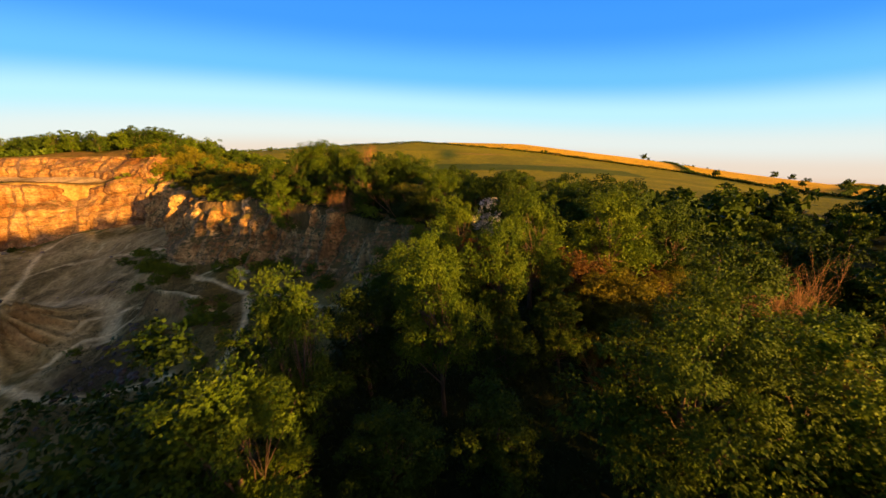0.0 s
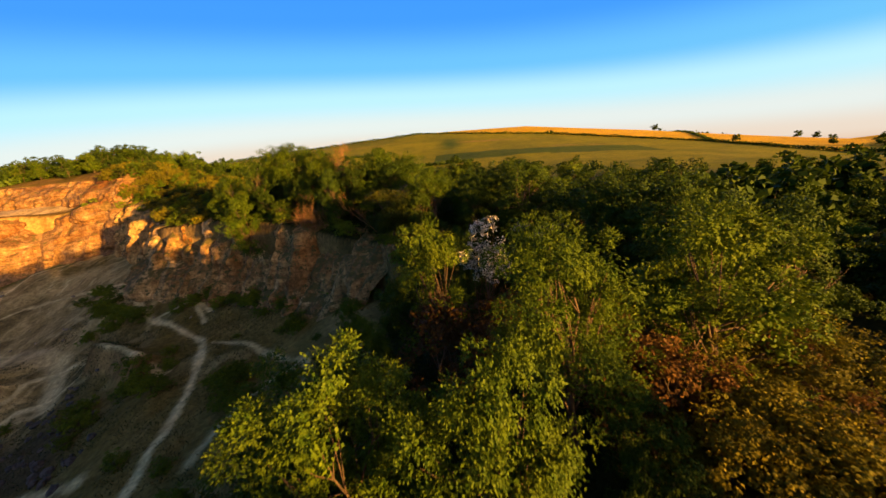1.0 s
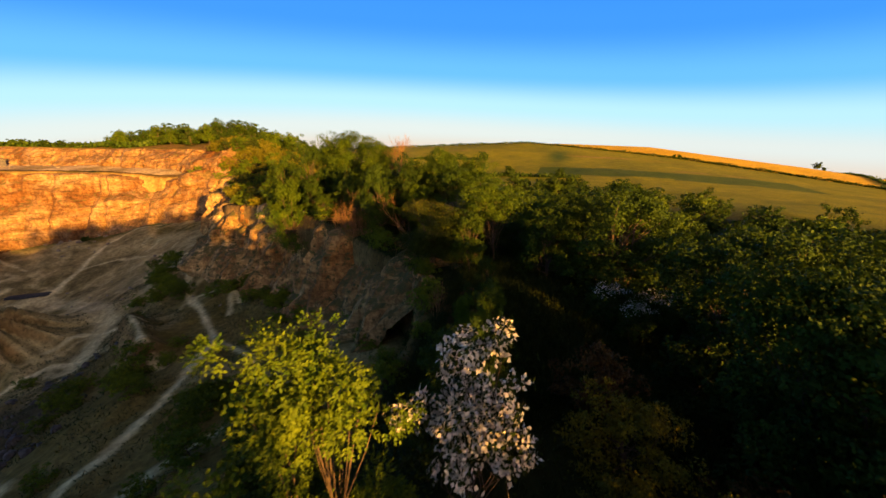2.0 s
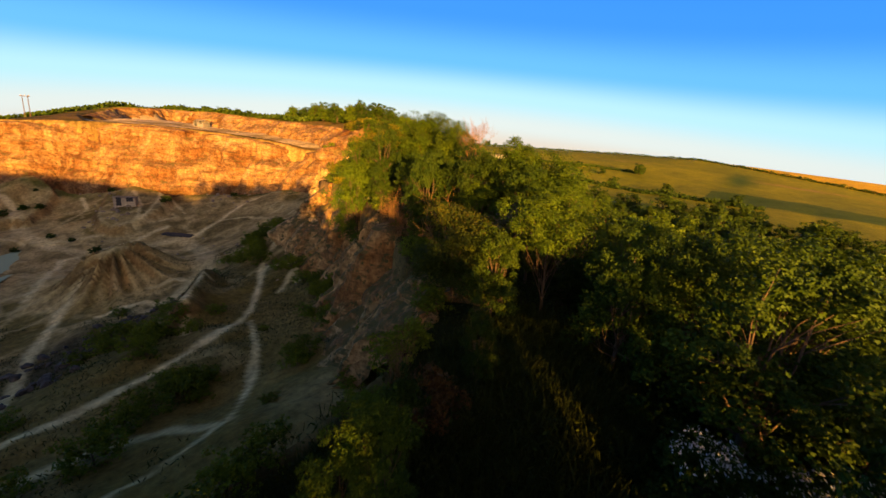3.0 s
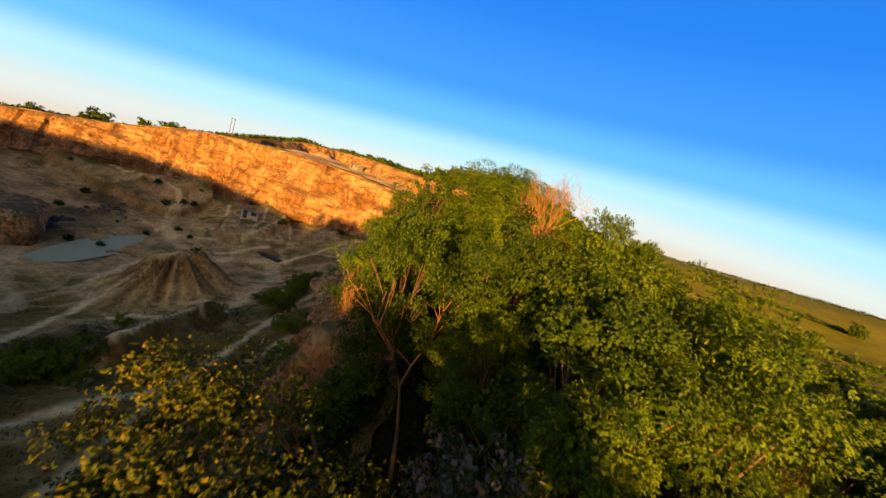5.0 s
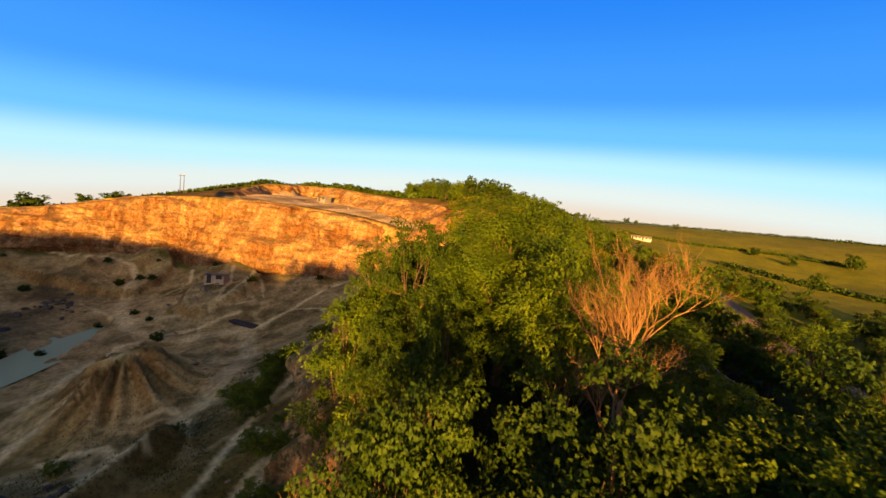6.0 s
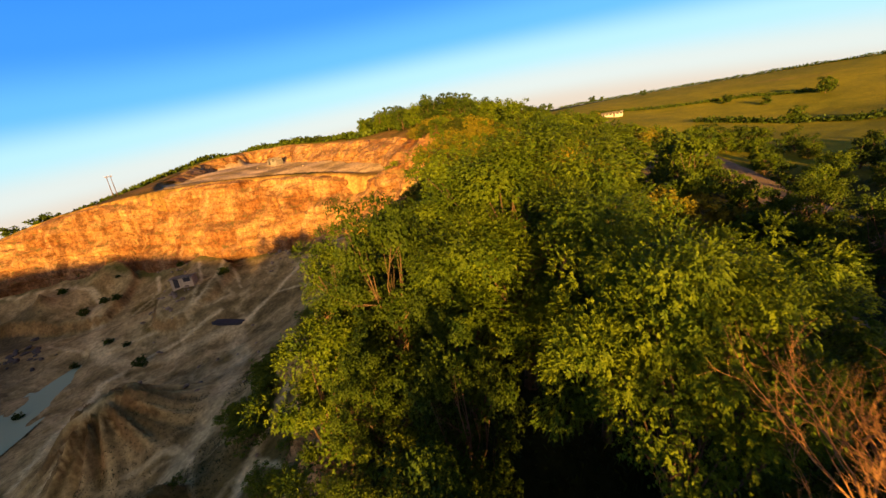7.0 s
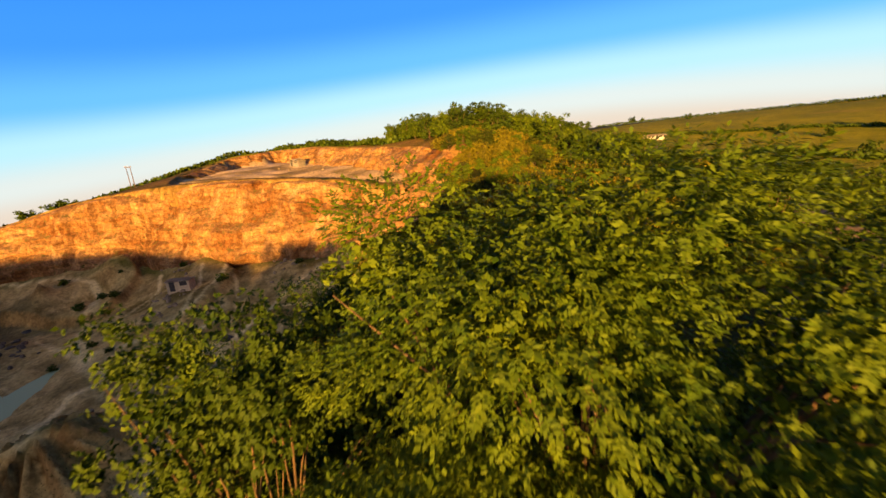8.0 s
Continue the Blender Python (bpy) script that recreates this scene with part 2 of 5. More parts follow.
def leaf_quads(rng, at, axis, length, width, face=None):
    """Pointed leaf blades from at along axis, their flat side turned towards face where it is given."""
    n = len(at)
    face = unit(rng.normal(size=(n, 3))) if face is None else face
    side = unit(np.cross(axis, face))
    length, width = np.broadcast_to(length, n)[:, None], np.broadcast_to(width, n)[:, None]
    up = np.cross(side, axis)
    mid = at + axis * length * 0.45 + up * length * 0.06
    return np.stack([at, mid + side * width * 0.5, at + axis * length - up * length * 0.08, mid - side * width * 0.5], axis=1)


def crown_quads(rng, r, low, high, lobes, sprays, leaflets, length, width, droop, spread=0.8, per_tuft=16, feather=False):
    """Leaves of a crown made of uneven lobes between the heights low and high. Returns quads and lobe centres."""
    mid, half = (low + high) / 2, (high - low) / 2
    lobes = int(lobes * 1.05)
    centres, sizes = [], []
    for k in range(lobes):
        d = rng.normal(size=3)
        d /= np.linalg.norm(d)
        d[2] = d[2] * 0.85 + 0.12
        q = rng.uniform(0.42, 0.86)
        s = rng.uniform(0.24, 0.42) * r
        c = np.array([d[0] * r * q, d[1] * r * q, mid + d[2] * half * q * 1.05])
        c[2] = min(c[2], high - s * 0.85)
        centres.append(c)
        sizes.append(s)
    centres.append(np.array([0, 0, high - 0.42 * r]))
    sizes.append(0.40 * r)
    for k in range(6):
        a = k * 1.047 + rng.uniform(-0.3, 0.3)
        centres.append(np.array([math.cos(a) * r * 0.58, math.sin(a) * r * 0.58, low + rng.uniform(0.16, 0.36) * (high - low)]))
        sizes.append(rng.uniform(0.28, 0.38) * r)
    centres, sizes = np.array(centres), np.array(sizes)
    share = sizes ** 2 / np.sum(sizes ** 2)
    # tufts of leaves at the branch ends, with gaps between them
    tufts = max(8, int(sprays / per_tuft))
    home = rng.choice(len(sizes), size=tufts, p=share)
    td = unit(rng.normal(size=(tufts, 3)))
    td[:, 2] = np.where(td[:, 2] < -0.45, -td[:, 2], td[:, 2])
    tc = centres[home] + td * sizes[home][:, None] * rng.uniform(0.70, 1.12, (tufts, 1))
    tr = 0.155 * r * rng.uniform(0.6, 1.35, tufts)
    pick = rng.integers(0, tufts, sprays)
    d = unit(rng.normal(size=(sprays, 3)) + td[pick] * 0.7)
    reach = rng.random(sprays) ** 0.4
    at = tc[pick] + d * (tr[pick] * reach)[:, None] * np.array([1.15, 1.15, 0.7])
    out = unit(d * 0.9 + td[pick] * 0.5 + np.array([0, 0, 0.25]))
    quads = []
    if feather:
        # pinnate sprays that arch outwards and hang at their ends
        axis = unit(d * 0.8 + td[pick] * 0.5 + rng.normal(size=d.shape) * 0.25 + np.array([0, 0, 0.15 - droop * 0.55]))
        side = unit(np.cross(axis, out))
        stem, pairs = length * 1.7, (leaflets - 1) // 2
        for k in range(leaflets):
            j, s = (k // 2, 1 - 2 * (k % 2)) if k < leaflets - 1 else (pairs, 0)
            along = (j + 0.6) / (pairs + 0.6)
            base = at + axis * stem * along - np.array([0, 0, 0.35 * droop * length]) * along ** 2
            a = unit(axis * (0.65 if s else 1.0) + side * s * 0.8 + np.array([0, 0, -0.3 * droop]) + rng.normal(size=axis.shape) * 0.12)
            quads.append(leaf_quads(rng, base, a, length * rng.uniform(0.8, 1.2, sprays), width * rng.uniform(0.8, 1.2, sprays), unit(out + rng.normal(size=out.shape) * 0.25)))
    else:
        axis = unit(np.cross(out, unit(rng.normal(size=d.shape))) + out * spread * 0.45 + np.array([0, 0, -droop]))
        for k in range(leaflets):
            a = unit(axis + rng.normal(size=axis.shape) * 0.42)
            base = at + axis * (length * 0.6 * k / max(leaflets, 1)) + rng.normal(size=at.shape) * length * 0.2
            face = unit(out + rng.normal(size=out.shape) * 0.35)
            quads.append(leaf_quads(rng, base, a, length * rng.uniform(0.7, 1.25, sprays), width * rng.uniform(0.75, 1.2, sprays), face))
    # extra large leaves added inside the lobes only to keep the light out
    inner = max(120, sprays * 2 // 3)
    pick = rng.choice(len(sizes), size=inner, p=share)
    at = centres[pick] + unit(rng.normal(size=(inner, 3))) * sizes[pick][:, None] * rng.uniform(0.05, 0.6, (inner, 1))
    big = max(0.026 * r, 1.3 * length)
    quads.append(leaf_quads(rng, at, unit(rng.normal(size=at.shape)), big, big * 0.8))
    return np.concatenate(quads), centres


def limb_paths(rng, low, centres, girth, forks=True):
    paths = []
    trunk_top = float(np.max(centres[:, 2])) * 0.62
    lean = rng.normal(size=2) * 0.15
    trunk = [((0, 0, -0.4), girth * 1.35), ((0, 0, 0.25), girth), ((lean[0] * 0.5, lean[1] * 0.5, trunk_top * 0.5), girth * 0.75), ((lean[0], lean[1], trunk_top), girth * 0.45)]
    paths.append(trunk)
    for c in centres:
        z0 = rng.uniform(0.25, 0.95) * trunk_top
        f = z0 / trunk_top
        a = np.array([lean[0] * f, lean[1] * f, z0])
        m = a * 0.5 + c * 0.5 + rng.normal(size=3) * 0.2 - np.array([0, 0, 0.15])
        g = girth * rng.uniform(0.22, 0.36)
        paths.append([(tuple(a), g), (tuple(m), g * 0.65), (tuple(c + rng.normal(size=3) * 0.1), g * 0.22)])
        if forks:
            for _ in range(2):
                e = c + rng.normal(size=3) * 0.2 * (np.linalg.norm(c[:2]) * 0.5 + 0.6)
                paths.append([(tuple(m), g * 0.5), (tuple((m + e) / 2 + rng.normal(size=3) * 0.1), g * 0.3), (tuple(e), g * 0.1)])
    return paths


TREES = {}


def tree_kind(key, name, seed, r, high, low, lobes, sprays, leaflets, length, width, droop, leaf, label, category, girth=0.14, tips=None, forks=True, per_tuft=16, feather=False):
    """One tree or shrub with trunk and crown, kept far below ground as the pattern that copies are taken from."""
    rng = np.random.default_rng(seed)
    quads, centres = crown_quads(rng, r, low, high, lobes, sprays, leaflets, length, width, droop, per_tuft=per_tuft, feather=feather)
    v, f = tube_data(limb_paths(rng, low, centres, girth, forks), 6)
    wood, crown, extra = mesh_of("trunk", v, f, BARK, True), None, None
    if tips:
        top, share = tips[0], tips[1]
        hit = (quads[:, 0, 2] > low + (high - low) * share) & (rng.random(len(quads)) < tips[2])
        extra = quads_mesh("tip_quads", quads[hit], top)
        quads = quads[~hit]
    crown = quads_mesh("crown", quads, leaf)
    TREES[key] = (name, wood, crown, extra, label, category, high)


def plant(key, x, y, top=None, scale=None, wide=1.0, turn=None, group="", sink=0.0, label=""):
    """A tree of that kind at x, y whose top reaches the height top."""
    name, wood, crown, extra, words, category, high = TREES[key]
    g = float(height(x, y)) - sink
    s = scale if scale else max(top - g, 1.0) / high
    ob = new(name)
    turn = turn if turn is not None else (x * 37.7 + y * 91.3) % 360
    ob.matrix_basis = pose(x, y, g, 0, 0, turn) @ Matrix.Diagonal((s * wide, s * wide, s, 1))
    child("trunk", wood, ob)
    child("crown", crown, ob)
    # white blossom, seed heads, and the yellow shrub's sunlit top leaves
    if extra:
        child("blossom", extra, ob)
    return tagged(ob, label or words, category, group)

# ---- the lie of the land ----
def vnoise(x, y, seed=0):
    """Smooth value noise in 0..1 for arrays."""
    x, y = np.asarray(x, float), np.asarray(y, float)
    xi, yi = np.floor(x), np.floor(y)
    fx, fy = x - xi, y - yi
    fx, fy = fx * fx * (3 - 2 * fx), fy * fy * (3 - 2 * fy)

    def corner(a, b):
        h = np.sin(a * 127.1 + b * 311.7 + seed * 74.7) * 43758.5453
        return h - np.floor(h)

    return (corner(xi, yi) * (1 - fx) + corner(xi + 1, yi) * fx) * (1 - fy) + (corner(xi, yi + 1) * (1 - fx) + corner(xi + 1, yi + 1) * fx) * fy


def fbm(x, y, octaves=4, seed=0):
    total, gain = 0.0, 0.5
    for k in range(octaves):
        total = total + gain * (vnoise(np.asarray(x) * 2 ** k, np.asarray(y) * 2 ** k, seed + k) - 0.5)
        gain *= 0.5
    return total * 2


def smooth(a, b, v):
    s = np.clip((np.asarray(v, float) - a) / (b - a), 0, 1)
    return s * s * (3 - 2 * s)


class Surface:
    """A smooth height over the plan through scattered chosen heights."""

    def __init__(self, spots):
        p = np.array(spots, float)
        self.xy, n = p[:, :2] / 100, len(p)
        r = np.linalg.norm(self.xy[:, None] - self.xy[None], axis=2)
        a = np.zeros((n + 1, n + 1))
        a[:n, :n], a[:n, n], a[n, :n] = r, 1, 1
        self.w = np.linalg.solve(a, np.append(p[:, 2], 0))

    def __call__(self, x, y):
        x, y = np.asarray(x, float) / 100, np.asarray(y, float) / 100
        z = np.full(x.shape, self.w[-1])
        for (px, py), w in zip(self.xy, self.w):
            z = z + w * np.sqrt((x - px) ** 2 + (y - py) ** 2)
        return z


def line_distance(x, y, pts):
    """Distance to a polyline, and how far along it (in segments)."""
    x, y = np.asarray(x, float), np.asarray(y, float)
    best, along = np.full(x.shape, 1e9), np.zeros(x.shape)
    for i, (a, b) in enumerate(zip(pts, pts[1:])):
        dx, dy = b[0] - a[0], b[1] - a[1]
        t = np.clip(((x - a[0]) * dx + (y - a[1]) * dy) / (dx * dx + dy * dy), 0, 1)
        d = np.hypot(x - a[0] - t * dx, y - a[1] - t * dy)
        along = np.where(d < best, i + t, along)
        best = np.minimum(best, d)
    return best, along


def inside_depth(x, y, poly):
    """Signed distance to a polygon's edge, positive inside."""
    x, y = np.asarray(x, float), np.asarray(y, float)
    d, _ = line_distance(x, y, list(poly) + [poly[0]])
    odd = np.zeros(x.shape, bool)
    for (ax, ay), (bx, by) in zip(poly, list(poly[1:]) + [poly[0]]):
        cross = ((ay > y) != (by > y)) & (x < (bx - ax) * (y - ay) / (by - ay + 1e-12) + ax)
        odd ^= cross
    return np.where(odd, d, -d)


# southern end (y below 0) is unseen, raised to shade the far rock face
RIDGE = [(3, -90, 24), (3, -40, 21), (3, -14, 17), (3, 0, 15.5), (5, 20, 15), (5, 35, 14.5), (1, 48, 14.5), (-5, 54, 15), (-14, 60, 16), (-22, 68, 17.5), (-35, 78, 18.5), (-50, 90, 19.6), (-64, 102, 22.3), (-80, 113, 27.5), (-100, 120, 29.5), (-118, 124, 30), (-150, 135, 31)]
RIM = [(-8, 0, 14), (-4, 34, 12), (-5, 42, 12.5), (-9, 54, 14.5), (-17, 59, 15.6), (-31, 67, 17), (-48, 73, 17), (-54, 80, 17.5), (-65, 92, 17.2), (-78, 102, 19.5), (-93, 103, 20.5), (-156, 41, 20.5), (-166, 12, 14.5), (-175, -40, 8)]
EAST = [(15, 0, 10), (16, 40, 9), (12, 64, 9), (-3, 84, 12), (-25, 101, 11.5), (-45, 122, 12.5), (44, 40, 7), (17.5, 76, 7.5), (-26, 128, 9.5), (-80, 196, 13), (-124, 240, 21), (-95, 150, 26), (-62, 122, 19), (-60, 168, 14)]
# far land drops away at both sides to fit the camera's bowed horizon
PLATEAU = [(-170, 60, 24), (-200, 20, 9), (-190, 66, 26), (-215, 84, 30), (-215, 110, 32), (-250, 60, 17), (-300, 150, 31), (-190, 112, 31.5), (-150, 112, 29.5), (-118, 116, 29.5), (-92, 113, 28.5), (-79, 107, 27), (-260, -60, 3), (-600, 0, -45), (-600, 300, 0), (-400, 400, 30)]
VALLEY = [(60, 150, 6), (40, 290, 9), (-60, 300, 12), (-131, 285, 20), (150, 150, -4), (100, 60, 3), (-38, 478, 34), (104, 437, 13), (204, 345, -8), (199, 224, -13), (300, 100, -15)]
HILL = [(-60, 600, 36), (-185, 570, 36.5), (-290, 480, 35), (100, 590, 26), (244, 550, -1), (411, 566, -36), (575, 555, -70), (-60, 1000, 20), (600, 1300, -150), (-900, 1000, 10), (413, 371, -38), (900, 850, -135), (1500, 1500, -310), (2800, 2600, -560), (-3000, 0, -300), (3000, 0, -300), (0, 3500, -150), (0, -3000, -300), (-2500, 2500, -170), (-300, -300, -30), (100, -300, 5)]
land = Surface(RIDGE + RIM + EAST + PLATEAU + VALLEY + HILL)

PIT = [(-10, -60), (-8, -20), (-8, 0), (-7, 20), (-4.5, 36), (-4, 46), (-7, 52), (-17, 58.5), (-31, 66.5), (-48, 72.5), (-53, 80), (-63, 91), (-76, 101), (-92, 101), (-110, 90), (-131, 73), (-145, 60), (-156, 41), (-166, 12), (-171, -30), (-150, -100), (-60, -110)]
floor_height = Surface([(-9, 45, 9), (-16, 35, 6), (-18, 10, 5), (-27, 52, 6), (-44, 61.7, 6), (-19, 45, 5), (-54, 72.8, 9), (-48, 68, 8), (-20, 57, 8), (-33, 63, 7.5), (-86, 88, 9), (-70, 90, 10), (-84, 96, 10.5), (-78, 79, 5), (-60, 60, 2.5), (-46, 42, -0.5), (-52, 50, 0.3), (-40, 35, -0.5), (-31, 40, 4.6), (-37, 52, 5.2), (-31, 46, 5)] + [(-80, 66, 0), (-75, 45, -2.5), (-100, 40, -2.5), (-108, 61, 2.6), (-118, 62, 3),
                        (-128, 50, 0.6), (-133, 46, -1.2), (-128, 64, 6.5), (-105, 79, 7), (-140, 48, 6), (-140, 30, 0), (-150, 20, 2), (-60, 20, -2), (-100, 0, -2), (-40, -20, 0)])
bench_height = Surface([(-79, 103, 21), (-84, 107, 23), (-93, 102, 20.3), (-112, 92, 20.5), (-131, 76, 21), (-146, 63, 23), (-165, 100, 25), (-190, 90, 26), (-100, 110, 23.5), (-114, 108, 23.5), (-200, 70, 25)])
BENCH = [(-78, 102.5), (-93, 102), (-112, 91), (-131, 74), (-146, 62), (-168, 65), (-198, 82), (-208, 106), (-165, 111), (-114, 112), (-98, 111), (-84, 107.5)]


def height(x, y):
    x, y = np.asarray(x, float), np.asarray(y, float)
    z = land(x, y)
    far = smooth(150, 600, np.hypot(x + 40, y - 60))
    z = z + fbm(x / 14, y / 14, 4, 3) * 0.7 * (1 - far)
    d = inside_depth(x, y, BENCH)
    z = z + (bench_height(x, y) + fbm(x / 9, y / 9, 4, 8) * 0.9 - z) * smooth(0, 1.8, d)
    d = inside_depth(x, y, PIT) + fbm(x / 9, y / 9, 3, 5) * 1.2
    wide = 3.5 + 5.5 * smooth(-60, -95, x)
    f = floor_height(x, y) + fbm(x / 11, y / 11, 4, 11) * 1.0
    f = f + np.abs(fbm(x / 6, y / 6, 4, 14)) * 0.7 - 0.2
    # shallow basin, spur with a bare crest, and a spoil cone
    basin = ((x + 92.5) / 12) ** 2 + ((y - 38.3 + 0.36 * (x + 92.5)) / 1.9) ** 2 + 0.5 * fbm(x / 3, y / 3, 3, 44)
    f = f + (-2.95 - f) * (1 - smooth(0.6, 2.2, basin))
    spur, _ = line_distance(x, y, [(-46, 54.5), (-40, 51.5), (-35, 48.5)])
    f = f + 2.4 * np.exp(-(spur / 1.5) ** 2)
    f = f + 4.0 * np.exp(-np.hypot(x + 136, y - 36) / 2.4)
    f = f + 2.2 * smooth(0, 1.6, inside_depth(x, y, [(-152, 10), (-138, 24), (-126, 38), (-121, 47), (-132, 55), (-152, 48), (-166, 20)]) + fbm(x / 4, y / 4, 3, 61))
    f = f + 1.7 * smooth(0, 2.0, inside_depth(x, y, [(-96, 58), (-99, 66), (-108, 73), (-122, 71), (-125, 61), (-112, 55), (-102, 54)]) + fbm(x / 4, y / 4, 3, 62))
    # dirt heap with washed flanks
    r = np.hypot((x + 67) / 1.15, y - 50)
    a = np.arctan2(y - 50, x + 67)
    f = f + 6.0 * np.exp(-(r / 6.2) ** 2) * (1 + (0.16 * np.sin(a * 13 + 3 * np.sin(a * 3)) + 0.10 * np.sin(a * 29 + 2)) * smooth(0.5, 4, r))
    z = z + (f - z) * smooth(0, 0.27, d / wide)
    return z

# ---- ground ----
def graded(stops):
    """Grid lines with a spacing for each stretch."""
    out = [stops[0][0]]
    for (a, step), (b, _) in zip(stops, stops[1:]):
        n = max(1, round((b - a) / step))
        out += [a + (b - a) * (i + 1) / n for i in range(n)]
    return np.array(out)


def tracks_tone(x, y):
    """How much a place is worn pale by wheels (0..1)."""
    worn = np.zeros(x.shape)
    wob = fbm(x / 3, y / 3, 3, 21) * 0.4
    for wide, strength, pts in TRACKS + FAR_TRACKS + SIDE_TRACKS + FINE_TRACKS:
        wide = wide * 0.58
        d, _ = line_distance(x, y, pts)
        worn = np.maximum(worn, strength * (1 - smooth(wide * 0.25, wide, d + wob)))
    return worn


TRACKS = [
    (1.15, 1.0, [(-23, 30), (-24.5, 36.5), (-25.2, 40), (-26.3, 43.5), (-28, 48), (-30.5, 52.5), (-37, 57), (-44.6, 61.4), (-52, 68.5), (-57, 73.5)]),
    (0.8, 0.9, [(-29, 52), (-23.3, 49.7), (-19.6, 47.4), (-14.5, 43.5), (-13, 41), (-12.5, 37)]),
    (1.6, 0.7, [(-14.5, 43.5), (-17.6, 41.6), (-19, 38.6), (-19.5, 34)]),
    (1.5, 0.8, [(-30, 35), (-40.5, 36.7), (-49.5, 38.6), (-60, 42.5), (-66, 46)]),
    (1.0, 0.9, [(-57, 73.5), (-63, 77), (-68, 78), (-78, 79), (-83, 78), (-87.7, 74)]),
]
FAR_TRACKS = [
    (1.2, 1.0, [(-85.5, 91), (-91, 88), (-92, 82), (-90, 77), (-87.7, 73.6), (-86, 68)]),
    (3.2, 0.6, [(-86, 68), (-88, 60), (-91, 52), (-98, 47.5), (-112, 44.5), (-127, 45)]),
    (1.3, 1.0, [(-152, 24), (-147, 30), (-143, 38), (-137, 44.3), (-132, 45.6), (-125, 44.2)]),
    (3.5, 0.55, [(-50, 50), (-56, 58), (-70, 64), (-86, 66)]),
    (3.0, 0.5, [(-45, 30), (-60, 36), (-72, 31), (-90, 28)]),
]
SIDE_TRACKS = [
    (1.4, 0.9, [(-70.6, 40.4), (-77, 42.5), (-84, 45), (-90, 47), (-92.2, 51.7), (-92.3, 58.4), (-93.7, 65.2)]),
    (0.9, 0.9, [(-55.5, 45.3), (-54, 50), (-48, 53), (-42.6, 53.9)]),
    (0.7, 0.9, [(-46, 54.5), (-40, 51.5), (-35, 48.5), (-31, 47)]),
    (0.6, 0.8, [(-34, 60), (-38, 62.5), (-43, 60.8)]),
    (0.6, 0.7, [(-36.5, 61), (-33.5, 57.5)]),
]
FINE_TRACKS = [
    (0.9, 0.9, [(-97, 60), (-102, 64.4), (-108, 68), (-114, 70.7)]),
    (0.8, 0.8, [(-100, 61.5), (-109, 64.7), (-119, 66)]),
    (0.8, 0.8, [(-97, 70), (-107.4, 71)]),
    (1.0, 0.9, [(-116.8, 51.5), (-122, 57), (-129.3, 57.5)]),
    (1.2, 0.7, [(-119.5, 37.2), (-110, 42), (-102.5, 47.5), (-99.7, 55.3), (-97.2, 67.8)]),
    (0.7, 0.9, [(-82.7, 83), (-84, 86.5), (-85, 88.5)]),
    (0.6, 0.9, [(-79, 81), (-80, 85)]),
    (0.6, 0.9, [(-76, 80), (-76.6, 84.6)]),
    (0.6, 0.8, [(-72, 79), (-72.6, 83)]),
    (0.6, 0.8, [(-66, 78), (-66.5, 81)]),
    (0.7, 0.8, [(-57.4, 51.4), (-57.3, 55.2), (-52.8, 56.6), (-46, 54.5)]),
]
FIELD_EDGE = [(-420, 380), (-290, 440), (-180, 500), (-38, 478), (104, 437), (204, 345), (215, 224), (230, 120)]


